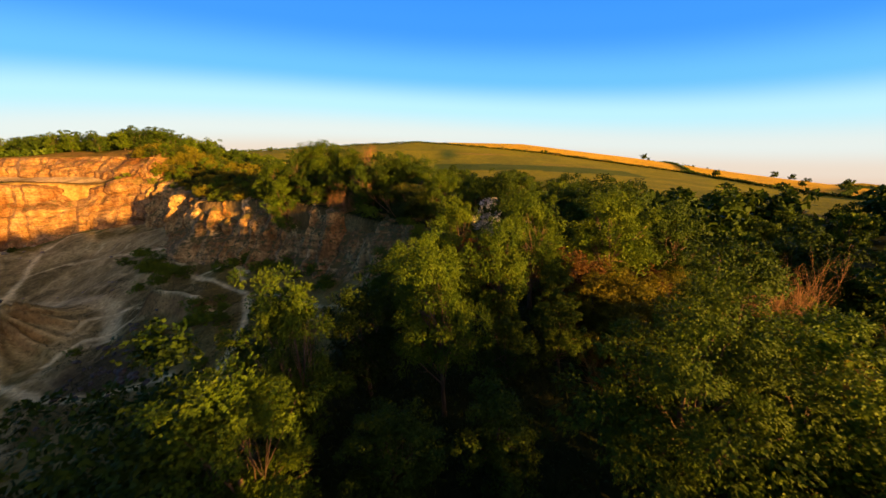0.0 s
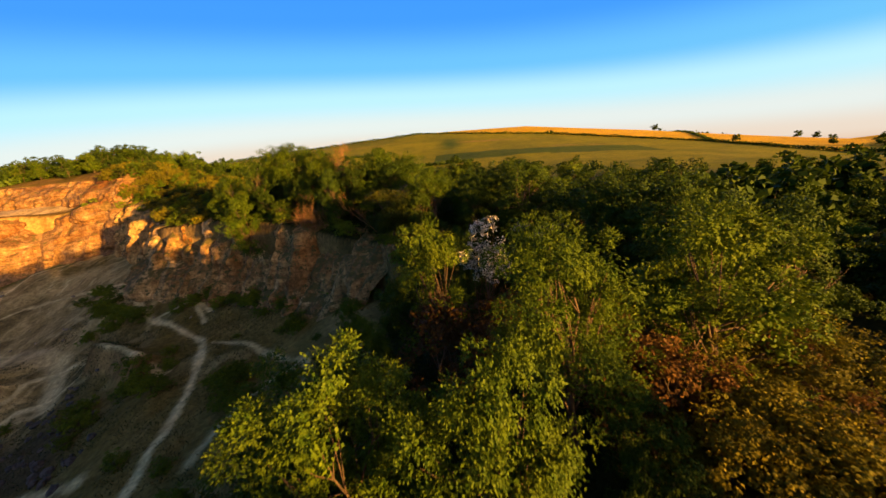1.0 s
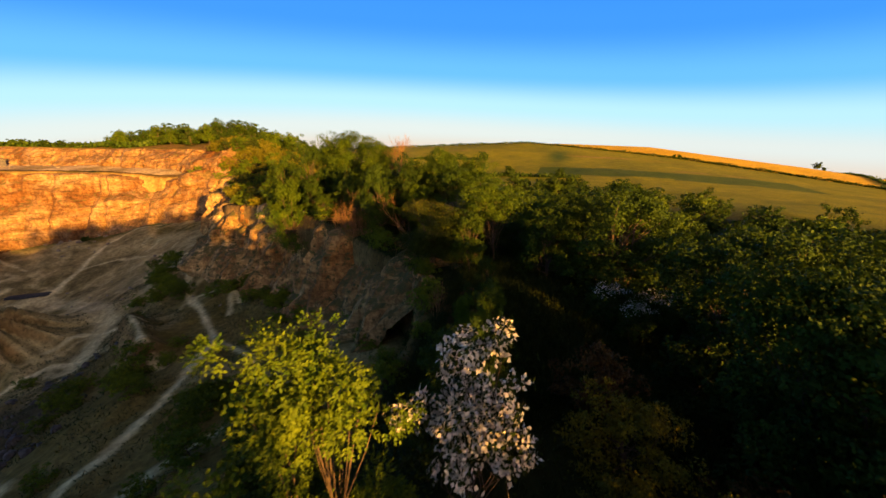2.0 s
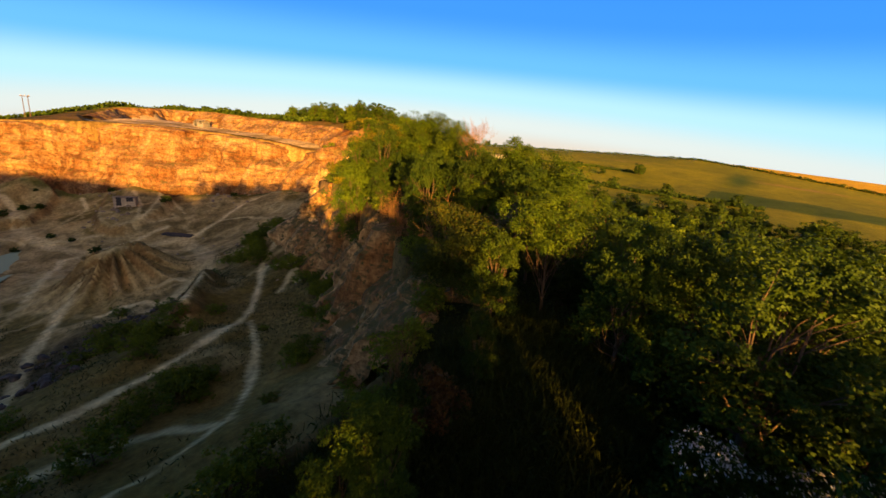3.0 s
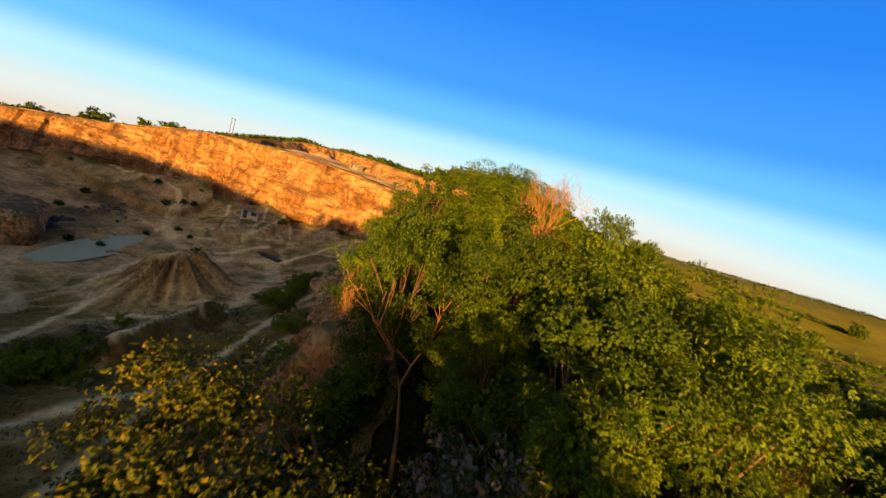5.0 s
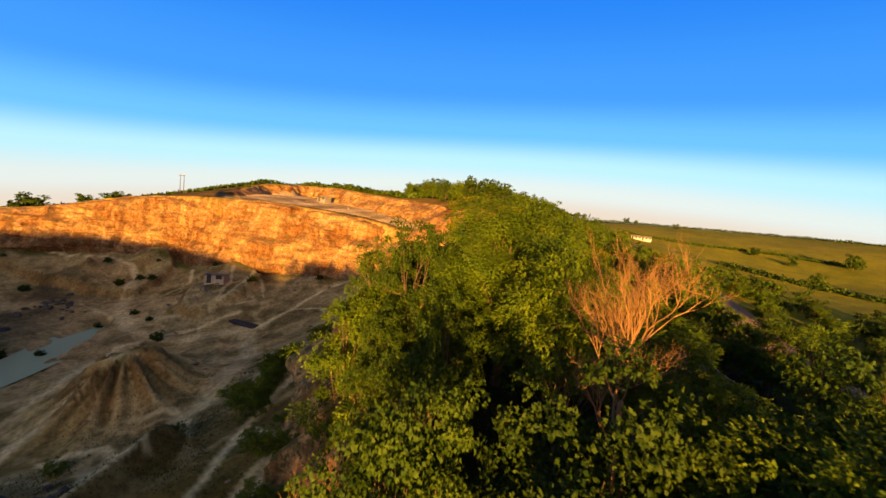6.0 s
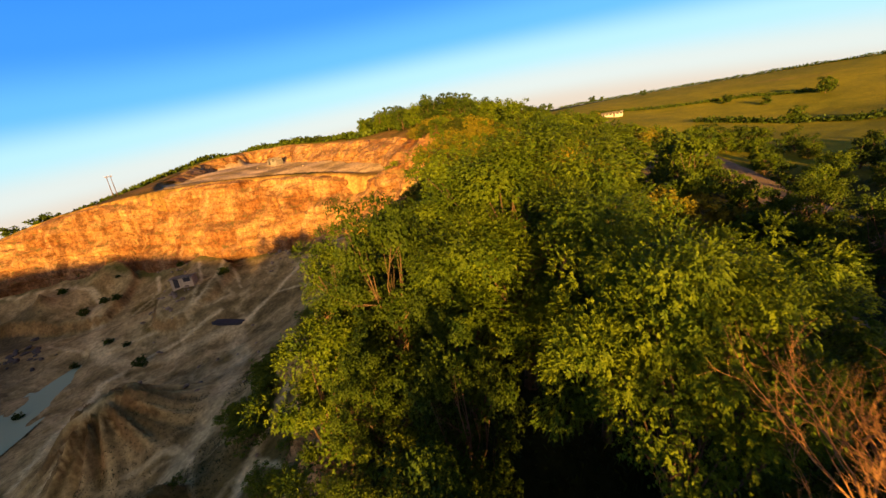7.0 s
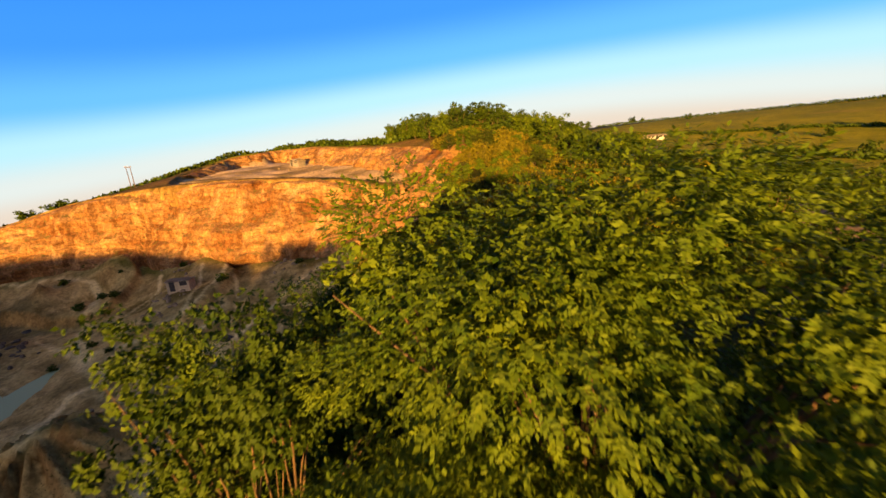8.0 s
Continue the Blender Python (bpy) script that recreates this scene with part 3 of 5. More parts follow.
def soil_colour(x, y, z, steep):
    n1, n2, n3 = fbm(x / 6, y / 6, 4, 31), fbm(x / 22, y / 22, 4, 32), fbm(x / 2, y / 2, 3, 33)

    def tone(r, g, b):
        return np.stack([np.full(x.shape, v) for v in (r, g, b)], axis=-1)

    def lay(c, over, w):
        return c + (over - c) * np.clip(w, 0, 1)[..., None]

    c = lay(tone(0.016, 0.024, 0.005), tone(0.036, 0.034, 0.009), 0.5 + n1)
    # farmland: green crop below the hedge, ripe corn above it
    outside = (np.hypot(x + 40, y - 60) > 60) & (inside_depth(x, y, PIT) < -6)
    north = y > np.interp(x, [p[0] for p in FIELD_EDGE], [p[1] for p in FIELD_EDGE])
    rows = 0.5 + 0.5 * np.sin((x * 0.8 + y * 0.6) / 3.1)
    green = lay(tone(0.112, 0.118, 0.002), tone(0.168, 0.158, 0.003), 0.5 + 1.2 * n2 + 0.15 * rows)
    gold = lay(tone(0.38, 0.235, 0.012), tone(0.47, 0.30, 0.020), 0.5 + n2 + 0.2 * rows)
    farm = smooth(150, 190, y + 0.5 * np.abs(x)) * (x > -230) + (x > 90)
    c = lay(c, green, outside * np.clip(farm, 0, 1))
    c = lay(c, gold, (outside & north & (y > 100) & (x > -330)) * 1.0)
    strip = (x > 330) & (y < 560) & (y > 250)
    c = lay(c, tone(0.07, 0.09, 0.015), strip * (np.sin(x / 60 + y / 35) > 0.25))
    dry = np.exp(-(((x - 40) / 40) ** 2 + ((y - 395) / 8) ** 2)) + np.exp(-(((x + 90) / 18) ** 2 + ((y - 410) / 6) ** 2)) + np.exp(-(((x - 95) / 30) ** 2 + ((y - 330) / 6) ** 2))
    c = lay(c, tone(0.19, 0.13, 0.04), dry * (0.6 + n1))
    dark = np.exp(-(((x + 5) / 9) ** 2 + ((y - 385) / 40) ** 2))
    c = lay(c, tone(0.020, 0.055, 0.012), dark * 0.8)
    c = lay(c, tone(0.020, 0.055, 0.012), (np.abs(y - 300 + 0.05 * x) < 22) * (np.abs(x - 60) < 75) * 0.7)
    # quarry floor, benches and plateau edge
    d = inside_depth(x, y, PIT)
    clay = lay(tone(0.125, 0.093, 0.032), tone(0.47, 0.355, 0.150), 0.58 + 1.1 * n2 + 0.6 * n3 + 0.4 * n1)
    scrub = lay(tone(0.046, 0.048, 0.005), tone(0.130, 0.094, 0.020), 0.5 + n1)
    near_bank = smooth(-62, -40, x + n2 * 14) * smooth(-4, 30, y)
    clay = lay(clay, scrub, np.clip(near_bank * (0.75 + n1) + smooth(0.12, 0.35, n2 + n1 * 0.6), 0, 0.85))
    rill = 1 - smooth(0.015, 0.05, np.abs(fbm(x / 13 + 3, y / 9, 3, 71)))
    rill = np.maximum(rill, 0.7 * (1 - smooth(0.015, 0.05, np.abs(fbm(x / 6, y / 8 + 5, 3, 73)))))
    clay = lay(clay, tone(0.60, 0.47, 0.22), 0.4 * rill * smooth(-30, -50, x))
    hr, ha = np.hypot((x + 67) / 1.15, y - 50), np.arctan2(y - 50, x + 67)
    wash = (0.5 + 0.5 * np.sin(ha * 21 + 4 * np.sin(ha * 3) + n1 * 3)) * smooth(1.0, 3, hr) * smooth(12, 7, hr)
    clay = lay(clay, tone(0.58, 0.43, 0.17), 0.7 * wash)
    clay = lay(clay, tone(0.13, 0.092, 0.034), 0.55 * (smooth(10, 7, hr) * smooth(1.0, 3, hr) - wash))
    rubble = np.exp(-(((x + 43) / 6.5) ** 2 + ((y - 41) / 4.5) ** 2)) + np.exp(-(((x + 108) / 11) ** 2 + ((y - 28) / 6) ** 2)) + np.exp(-(((x + 132) / 8) ** 2 + ((y - 30) / 6) ** 2))
    clay = lay(clay, tone(0.060, 0.050, 0.026), np.clip(rubble * (1.0 + 2 * n1), 0, 0.9))
    foot = smooth(8.0, 9.5, d) * smooth(15.0, 11.5, d + 3 * n1) * (x < -84)
    clay = lay(clay, tone(0.062, 0.072, 0.012), foot * np.clip(0.55 + 1.5 * n1, 0, 0.9))
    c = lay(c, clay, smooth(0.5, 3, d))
    bench = inside_depth(x, y, BENCH)
    c = lay(c, lay(tone(0.46, 0.34, 0.21), tone(0.20, 0.145, 0.06), 0.3 + 1.4 * n1), smooth(0, 3, bench))
    rim = smooth(-14, -2, np.maximum(d, bench)) * (x < -76) * (np.maximum(d, bench) < 2)
    c = lay(c, tone(0.15, 0.09, 0.03), rim * (0.55 + n1))
    c = lay(c, tone(0.66, 0.54, 0.27), tracks_tone(x, y) * smooth(0.5, 3, d) * (0.85 + 0.5 * n3))
    c = lay(c, lay(tone(0.12, 0.076, 0.026), tone(0.28, 0.18, 0.066), 0.5 + n3 + n1), smooth(0.7, 1.3, steep) * smooth(-2, 1, np.maximum(d, bench)))
    return np.clip(c, 0.008, 0.8)


gx = graded([(-4000, 300), (-1000, 60), (-400, 8), (-180, 1.6), (-140, 0.8), (-95, 0.5), (-62, 0.32), (-6, 0.8), (12, 1.0), (30, 2.0), (70, 5), (420, 30), (1000, 250), (4000, 0)])
gy = graded([(-4000, 300), (-700, 60), (-100, 4), (-10, 1.2), (25, 0.4), (46, 0.32), (72, 0.5), (92, 1.0), (130, 2.2), (220, 5), (640, 30), (1200, 250), (4000, 0)])
GX, GY = np.meshgrid(gx, gy)
GZ = height(GX, GY)
nx, ny = len(gx), len(gy)
idx = np.arange(nx * ny).reshape(ny, nx)
steepness = np.hypot(np.gradient(GZ, gx, axis=1), np.gradient(GZ, gy, axis=0))
ground_faces = np.stack([idx[:-1, :-1], idx[:-1, 1:], idx[1:, 1:], idx[1:, :-1]], axis=-1).reshape(-1, 4)
me = bpy.data.meshes.new("ground")
me.from_pydata(np.stack([GX, GY, GZ], axis=-1).reshape(-1, 3).tolist(), [], ground_faces.tolist())
me.polygons.foreach_set("use_smooth", [True] * len(me.polygons))
col = me.color_attributes.new("soil", "FLOAT_COLOR", "POINT")
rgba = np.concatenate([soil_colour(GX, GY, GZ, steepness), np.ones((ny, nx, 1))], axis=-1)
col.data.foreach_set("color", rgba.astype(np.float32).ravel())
me.materials.append(GROUND)
me.update()
tagged(new("ground", me), "rolling farmland with a dusty brown quarry pit and grassy ridge", "ground", kind="structure")


# ---- quarry faces ----
def resample(pts, step):
    out = []
    for a, b in zip(pts, pts[1:]):
        a, b = np.array(a, float), np.array(b, float)
        n = max(1, int(np.linalg.norm(b - a) / step))
        out += [a + (b - a) * i / n for i in range(n)]
    out.append(np.array(pts[-1], float))
    p = np.array(out)
    k = np.ones(7) / 7
    pad = np.concatenate([np.repeat(p[:1], 3, 0), p, np.repeat(p[-1:], 3, 0)])
    return np.stack([np.convolve(pad[:, i], k, "valid") for i in range(p.shape[1])], axis=1)


def cliff(name, top_line, wide, back, mat, label, step=0.7, rough=1.0, lift=0.4, seed=0, overlap=1.5, pillar=0.0):
    """A rock face from a rim line (pit on its right hand) down to the floor."""
    top = resample(top_line, step)
    tan = unit(np.gradient(top, axis=0))
    inward = np.stack([tan[:, 1], -tan[:, 0]], axis=1)
    s = np.arange(len(top)) * step
    a, b = top - inward * back, top + inward * (wide + overlap)
    za, zb = height(a[:, 0], a[:, 1]) + lift * 0.3, height(b[:, 0], b[:, 1]) - 0.6
    rows = max(8, int(np.max(za - zb) / (step * 0.7)))
    v = np.linspace(0, 1, rows)
    S, V = np.meshgrid(s, v)
    Z = za[None] + (zb - za)[None] * V
    # ledges: steep bands with short shelves, talus at the foot
    band = fbm(S / 25, Z / 3.0, 3, seed + 1)
    prof = V + 0.07 * np.sin(Z * 1.1 + 4 * fbm(S / 18, Z / 9, 2, seed + 2)) * 0.35 + 0.05 * np.sin(np.pi * V)
    prof = np.where(V > 0.7, prof + 0.06 * (V - 0.7), prof) + 0.22 * smooth(0, 0.07, V) * (1 - V)
    along = top[None, :, :] + inward[None] * (-back + (wide + overlap + back) * prof)[..., None]
    push = rough * (fbm(S / 9, Z / 7, 4, seed + 3) * 2.6 + fbm(S / 2.6, Z / 1.1, 4, seed + 4) * 1.2 + band * 1.1 + fbm(S / 30, Z / 30, 2, seed + 12) * 4.0)
    # beds that stand proud of one another, each with a small overhang
    bed = (Z + 2.2 * fbm(S / 22, Z / 40, 3, seed + 9)) / 1.7
    push = push + rough * 0.55 * (vnoise(np.floor(bed) * 3.7, S / 11, seed + 13) - 0.5) * 2 * smooth(0.0, 0.2, bed - np.floor(bed))
    # upright buttresses
    push = push + pillar * (np.abs(fbm(S / 3.4, Z / 18 + 1, 3, seed + 15)) * 3.2 - 0.6)
    gully = np.abs(fbm(S / 6, Z / 40 + 3, 3, seed + 6))
    push = push - rough * 1.3 * (1 - smooth(0.0, 0.2, gully))
    push = push * np.minimum(1, np.minimum(V * 22, (1 - V) * 8))
    along = along + inward[None] * push[..., None]
    co = np.concatenate([along, (Z + fbm(S / 4, V * 9, 3, seed + 7) * 0.4 * rough)[..., None]], axis=-1)
    # the rim sinks into the turf, the foot into the floor
    co[0, :, 2], co[-1, :, 2] = za - 0.5, zb - 0.8
    n, m = len(s), rows
    ids = np.arange(n * m).reshape(m, n)
    faces = np.stack([ids[:-1, :-1], ids[1:, :-1], ids[1:, 1:], ids[:-1, 1:]], axis=-1).reshape(-1, 4)
    me = mesh_of(name, co.reshape(-1, 3), faces.tolist(), mat)
    ob = new(name, me)
    return tagged(ob, label, "cliff", kind="structure")


cliff("quarry_face", [(-74, 102), (-78, 102.2), (-92, 101), (-110, 90), (-131, 73), (-145, 60), (-156, 41), (-166, 12), (-171, -30)][::-1], 9, 1.0, CHALK, "tall pale quarry rock face with ledges and scree", 0.8, 1.0, seed=40)
cliff("quarry_face", [(-6, 50), (-7, 52), (-17, 58.5), (-31, 66.5), (-48, 72.5), (-53, 80), (-63, 91), (-76, 101)][::-1], 5.0, 2.4, EARTH_ROCK, "brown quarry rock face with grass in its cracks", 0.5, 0.65, 1.6, seed=70, pillar=1.9)
cliff("quarry_face", [(-75, 104.5), (-78, 105), (-86, 108.5), (-98, 111.5), (-114, 112.5), (-165, 111), (-208, 107), (-199, 83), (-169, 66)][::-1], 4, 1.0, CHALK, "pale upper quarry rock face above a worked bench", 1.0, 0.8, seed=90)

# ---- trees and shrubs ----
ASH = "bright green ash tree with drooping feathery leaves"
DRK = "dark green broadleaved tree with a dense rounded crown"
for k in range(3):
    tree_kind(f"ash{k}", "ash_tree", 10 + k, 2.5, 6.5, 0.4, 15, 6600, 5, 0.090, 0.050, 0.6, LEAF_ASH, ASH, "tree", per_tuft=62, feather=True)
    tree_kind(f"dark{k}", "broadleaf_tree", 20 + k, 2.6, 6.5, 0.6, 17, 7200, 4, 0.092, 0.062, 0.2, LEAF_DARK, DRK, "tree", per_tuft=56)
    tree_kind(f"scrub{k}", "hawthorn_shrub", 30 + k, 1.7, 3.2, 0.1, 10, 900, 4, 0.125, 0.075, 0.1, LEAF_SCRUB, "olive green hawthorn shrub on the ridge", "shrub", 0.07, forks=False, per_tuft=22)
    tree_kind(f"weed{k}", "low_shrub", 35 + k, 1.9, 2.4, 0.0, 12, 700, 4, 0.15, 0.085, 0.1, LEAF_WEED, "low green shrub on the quarry floor", "shrub", 0.05, forks=False, per_tuft=18)
    tree_kind(f"bush{k}", "gorse_shrub", 95 + k, 2.6, 4.0, 0.1, 15, 2600, 4, 0.115, 0.06, 0.1, LEAF_GOLD, "dry yellow-green shrub on the ridge slope", "shrub", 0.09, forks=False, per_tuft=28)
    tree_kind(f"mid{k}", "broadleaf_tree", 40 + k, 2.7, 6.0, 0.3, 16, 1100, 3, 0.24, 0.15, 0.2, LEAF_DARK, "dark green broadleaved tree on the wooded ridge", "tree", forks=False, per_tuft=22)
    tree_kind(f"midash{k}", "ash_tree", 50 + k, 2.6, 6.0, 0.4, 15, 1150, 3, 0.26, 0.11, 0.4, LEAF_ASH, "light green ash tree on the wooded ridge", "tree", forks=False, per_tuft=22)
    tree_kind(f"gold{k}", "gorse_shrub", 90 + k, 2.6, 4.0, 0.1, 15, 600, 3, 0.30, 0.16, 0.1, LEAF_GOLD, "dry yellow-green shrub on the ridge slope", "shrub", forks=False)
    tree_kind(f"far{k}", "field_tree", 60 + k, 2.8, 4.6, 0.0, 12, 420, 2, 0.5, 0.35, 0.0, LEAF_DARK, "dark round tree standing in distant farmland", "tree", forks=False)
for k in range(2):
    tree_kind(f"hero{k}", "ash_tree", 80 + k, 3.4, 8.5, 1.5, 22, 11500, 7, 0.080, 0.038, 0.65, LEAF_ASH, ASH, "tree", 0.2, per_tuft=75, feather=True)
tree_kind("flat_ash", "ash_tree", 86, 3.2, 8.5, 4.2, 18, 8500, 7, 0.080, 0.038, 0.65, LEAF_ASH, "ash tree with a flat spreading crown of feathery leaves", "tree", 0.11, per_tuft=75, feather=True)
tree_kind("big_ash", "ash_tree", 88, 3.4, 8.5, 1.2, 24, 34000, 7, 0.053, 0.027, 0.65, LEAF_ASH, ASH, "tree", 0.2, per_tuft=130, feather=True)
# yellow tips: low sun on the shrub's top, put into the leaf colour
tree_kind("yellow", "yellow_topped_shrub", 70, 2.4, 5.5, 0.0, 26, 19000, 4, 0.072, 0.040, -0.1, LEAF_SCRUB, "dense dark shrub with top leaves coloured yellow-green for sunlight", "shrub", tips=(LEAF_YELLOW, 0.8, 0.24), per_tuft=26)
tree_kind("white", "blossoming_hawthorn", 71, 1.05, 4.6, 2.3, 14, 1700, 4, 0.085, 0.06, 0.1, LEAF_SCRUB, "small hawthorn tree covered in white blossom", "tree", 0.05, tips=(BLOSSOM, 0.12, 0.55), forks=False)
tree_kind("seedy", "old_mans_beard_shrub", 75, 1.5, 4.2, 0.2, 12, 1500, 4, 0.10, 0.06, 0.1, LEAF_SCRUB, "shrub overgrown with grey-brown seed heads", "shrub", 0.07, tips=(SEEDS, 0.4, 0.5))
tree_kind("elder", "elder_shrub", 72, 1.6, 3.0, 0.3, 10, 2400, 4, 0.09, 0.055, 0.1, LEAF_DARK, "elder shrub with flat white flower heads", "shrub", 0.07, tips=(BLOSSOM, 0.82, 0.32))
tree_kind("brown", "withered_shrub", 73, 1.3, 2.6, 0.2, 9, 1500, 4, 0.085, 0.046, 0.1, LEAF_BROWN, "withered shrub with rust-brown leaves", "shrub", 0.06)


def grow(rng, at, way, length, girth, depth, paths, spread=0.55, rise=0.25):
    """Bare branching wood."""
    pts, p, d = [(tuple(at), girth)], np.array(at, float), np.array(way, float)
    for i in range(3):
        d = unit(d + rng.normal(size=3) * 0.16 + np.array([0, 0, rise * 0.3]))
        p = p + d * length / 3
        pts.append((tuple(p), girth * (1 - 0.2 * (i + 1))))
    paths.append(pts)
    if depth == 0:
        return
    for k in range(rng.integers(2, 5)):
        f = rng.integers(1, 4)
        q = np.array(pts[f][0])
        w = unit(d + rng.normal(size=3) * spread + np.array([0, 0, rise]))
        grow(rng, q, w, length * rng.uniform(0.6, 0.82), girth * 0.56, depth - 1, paths, spread, rise)


def bare_kind(key, name, seed, stems, lean, length, girth, depth, label, category, mat=DEADWOOD, spread=0.55, rise=0.25, foot=0.25, bole=0.0):
    rng = np.random.default_rng(seed)
    paths = []
    if bole:
        paths.append([((0, 0, -0.4), girth * 2.6), ((0.1, 0, bole * 0.5), girth * 2.0), ((0, 0, bole * 0.8), girth * 1.5)])
    for k in range(stems):
        a = 2 * math.pi * k / stems + rng.uniform(-0.4, 0.4)
        way = unit(np.array([math.cos(a) * lean, math.sin(a) * lean, rng.uniform(0.55, 1.3) if bole else 1.0]))
        grow(rng, (math.cos(a) * foot * rng.random(), math.sin(a) * foot * rng.random(), bole - 0.3 - 0.35 * bole * rng.random()), way, length * rng.uniform(0.75, 1.15), girth * rng.uniform(0.7, 1.1), depth, paths, spread, rise)
    v, f = tube_data(paths, 5)
    high = max(p[2] for p in v)
    half = len(paths) // 3
    va, fa = tube_data(paths[:half], 5)
    vb, fb = tube_data(paths[half:], 5)
    TREES[key] = (name, mesh_of("stem", va, fa, mat, True), mesh_of("branches", vb, fb, mat, True), None, label, category, high)


bare_kind("bare_tree", "bare_tree", 5, 9, 0.9, 1.3, 0.042, 5, "leafless dead tree with spreading sunlit branches", "tree", spread=0.44, rise=0.22, foot=0.12, bole=7.2)
bare_kind("bare_tall", "bare_shrub", 17, 12, 0.14, 3.6, 0.03, 3, "tall leafless dry shrub of upright tan stems", "shrub", spread=0.28, rise=0.5, foot=0.9)
for k in range(3):
    bare_kind(f"bare_shrub{k}", "bare_shrub", 6 + k, 12, 0.35, 1.5, 0.025, 3, "leafless dry shrub of upright tan twigs", "shrub", spread=0.4, rise=0.4, foot=0.7)
bare_kind("fallen", "dead_branch", 12, 3, 0.9, 1.6, 0.06, 3, "dead forked branch without bark on the slope", "branch", spread=0.6, rise=0.15)

rnd = random.Random(7)
# x, y, top, kind, spread
# dark trees with tops near 17.5 are added to darken gaps between crowns
FIRST = [
    (-6.6, 12.4, 19.0, "dark0", 0.9), (-3.6, 13.8, 19.5, "dark2", 0.8), (-4.8, 7.0, 19.6, "ash2", 1.0), (-7.6, 8.2, 19.6, "dark0", 1.0), (-0.6, 12.6, 21.2, "hero1", 0.62), (-5.0, 10.4, 20.7, "ash2", 0.68), (1.2, 9.6, 17.4, "dark1", 1.2), (-1.8, 8.6, 17.6, "dark2", 1.2), (1.9, 14.2, 17.4, "dark0", 1.1), (-4.4, 17.8, 17.6, "dark1", 0.9),
    (5.7, 8.4, 20.6, "hero0", 0.95), (9.0, 8.6, 20.0, "ash0", 1.0), (10.6, 14.6, 19.8, "dark1", 0.95), (4.3, 15.2, 18.0, "dark0", 0.8),
    (4.3, 21.8, 21.8, "hero1", 0.82), (9.8, 24.0, 21.0, "ash1", 1.0), (13.5, 35, 20.8, "dark0", 1.2), (17, 30, 19.0, "dark1", 1.0), (24, 43, 17.5, "mid1", 1.0),
    (-1.0, 18.2, 20.9, "ash0", 0.78), (2.0, 17.5, 20.9, "ash1", 0.62), (5.2, 18.6, 18.4, "dark0", 0.7),
]
# unseen trees added behind the start to keep sun off the first crowns
SHADE_TREES = [
    (8.0, 0.0, 21.4, "dark0", 1.1), (6.0, -5.0, 21.6, "dark2", 1.1), (10.0, -8.0, 22.0, "dark0", 1.2), (3.5, -9.5, 21.6, "ash2", 1.1),
]
HOLLOW = [
    (0.2, 28.4, 20.5, "ash2", 0.72), (-1.6, 29.8, 18.3, "dark2", 0.8), (-2.4, 25.6, 18.0, "ash0", 0.65), (2.0, 33.6, 18.8, "dark0", 0.5), (-5.1, 32.0, 16.4, "ash1", 0.6),
    (12.2, 36.4, 17.6, "ash2", 0.6), (17.7, 45, 19.3, "dark1", 1.3), (11.6, 36.8, 20.9, "dark2", 0.8), (12.6, 43.4, 20.4, "dark0", 1.0), (19.5, 59, 17.6, "dark2", 1.2), (10.4, 27.6, 19.0, "dark1", 0.7), (13.0, 30.4, 20.2, "ash0", 0.8),
    (-0.4, 46.8, 17.2, "dark1", 0.55), (1.2, 40.4, 17.6, "ash2", 0.62), (-0.6, 43.0, 16.6, "dark2", 0.5), (1.0, 39.4, 17.4, "ash0", 0.55), (-0.4, 41.6, 16.6, "ash1", 0.55),
]
# the trees near (-3, 51), (-9, 62), (-12, 62), (-14, 59) are added shade casters
WOOD = [
    (3.0, 52.6, 20.5, "dark0", 0.8), (5.4, 54.4, 20.9, "dark2", 0.8), (7.8, 51.6, 20.8, "dark1", 1.1), (8.8, 57.5, 20.4, "dark2", 1.2), (11.5, 61.5, 18.0, "dark0", 1.1), (2.2, 57.4, 20.2, "ash1", 0.9),
    (-1.2, 54.0, 21.3, "flat_ash", 1.0), (-2.6, 51.2, 19.4, "dark1", 0.8), (-5.0, 63.2, 23.0, "hero0", 0.85), (-11.7, 61.8, 23.6, "dark0", 0.75), (-13.6, 58.9, 22.6, "dark1", 0.7), (-8.2, 62.8, 23.9, "flat_ash", 0.8), (-4.6, 58.9, 20.8, "ash2", 0.8), (-9.5, 60.4, 20.8, "hero1", 0.8), (-13.0, 62.4, 20.6, "dark1", 1.0), (-12.0, 68.6, 20.4, "ash2", 1.0),
    (-7.0, 66.0, 23.2, "dark2", 0.9), (-10.2, 66.6, 23.6, "dark2", 0.8), (-9.4, 62.4, 22.4, "dark0", 0.9), (7, 74, 17, "mid0", 0.9), (-8, 82, 15.6, "ash1", 1.1), (-10.0, 77.0, 17, "dark1", 1.1), (-14.0, 73.5, 20.4, "ash1", 1.0),
]
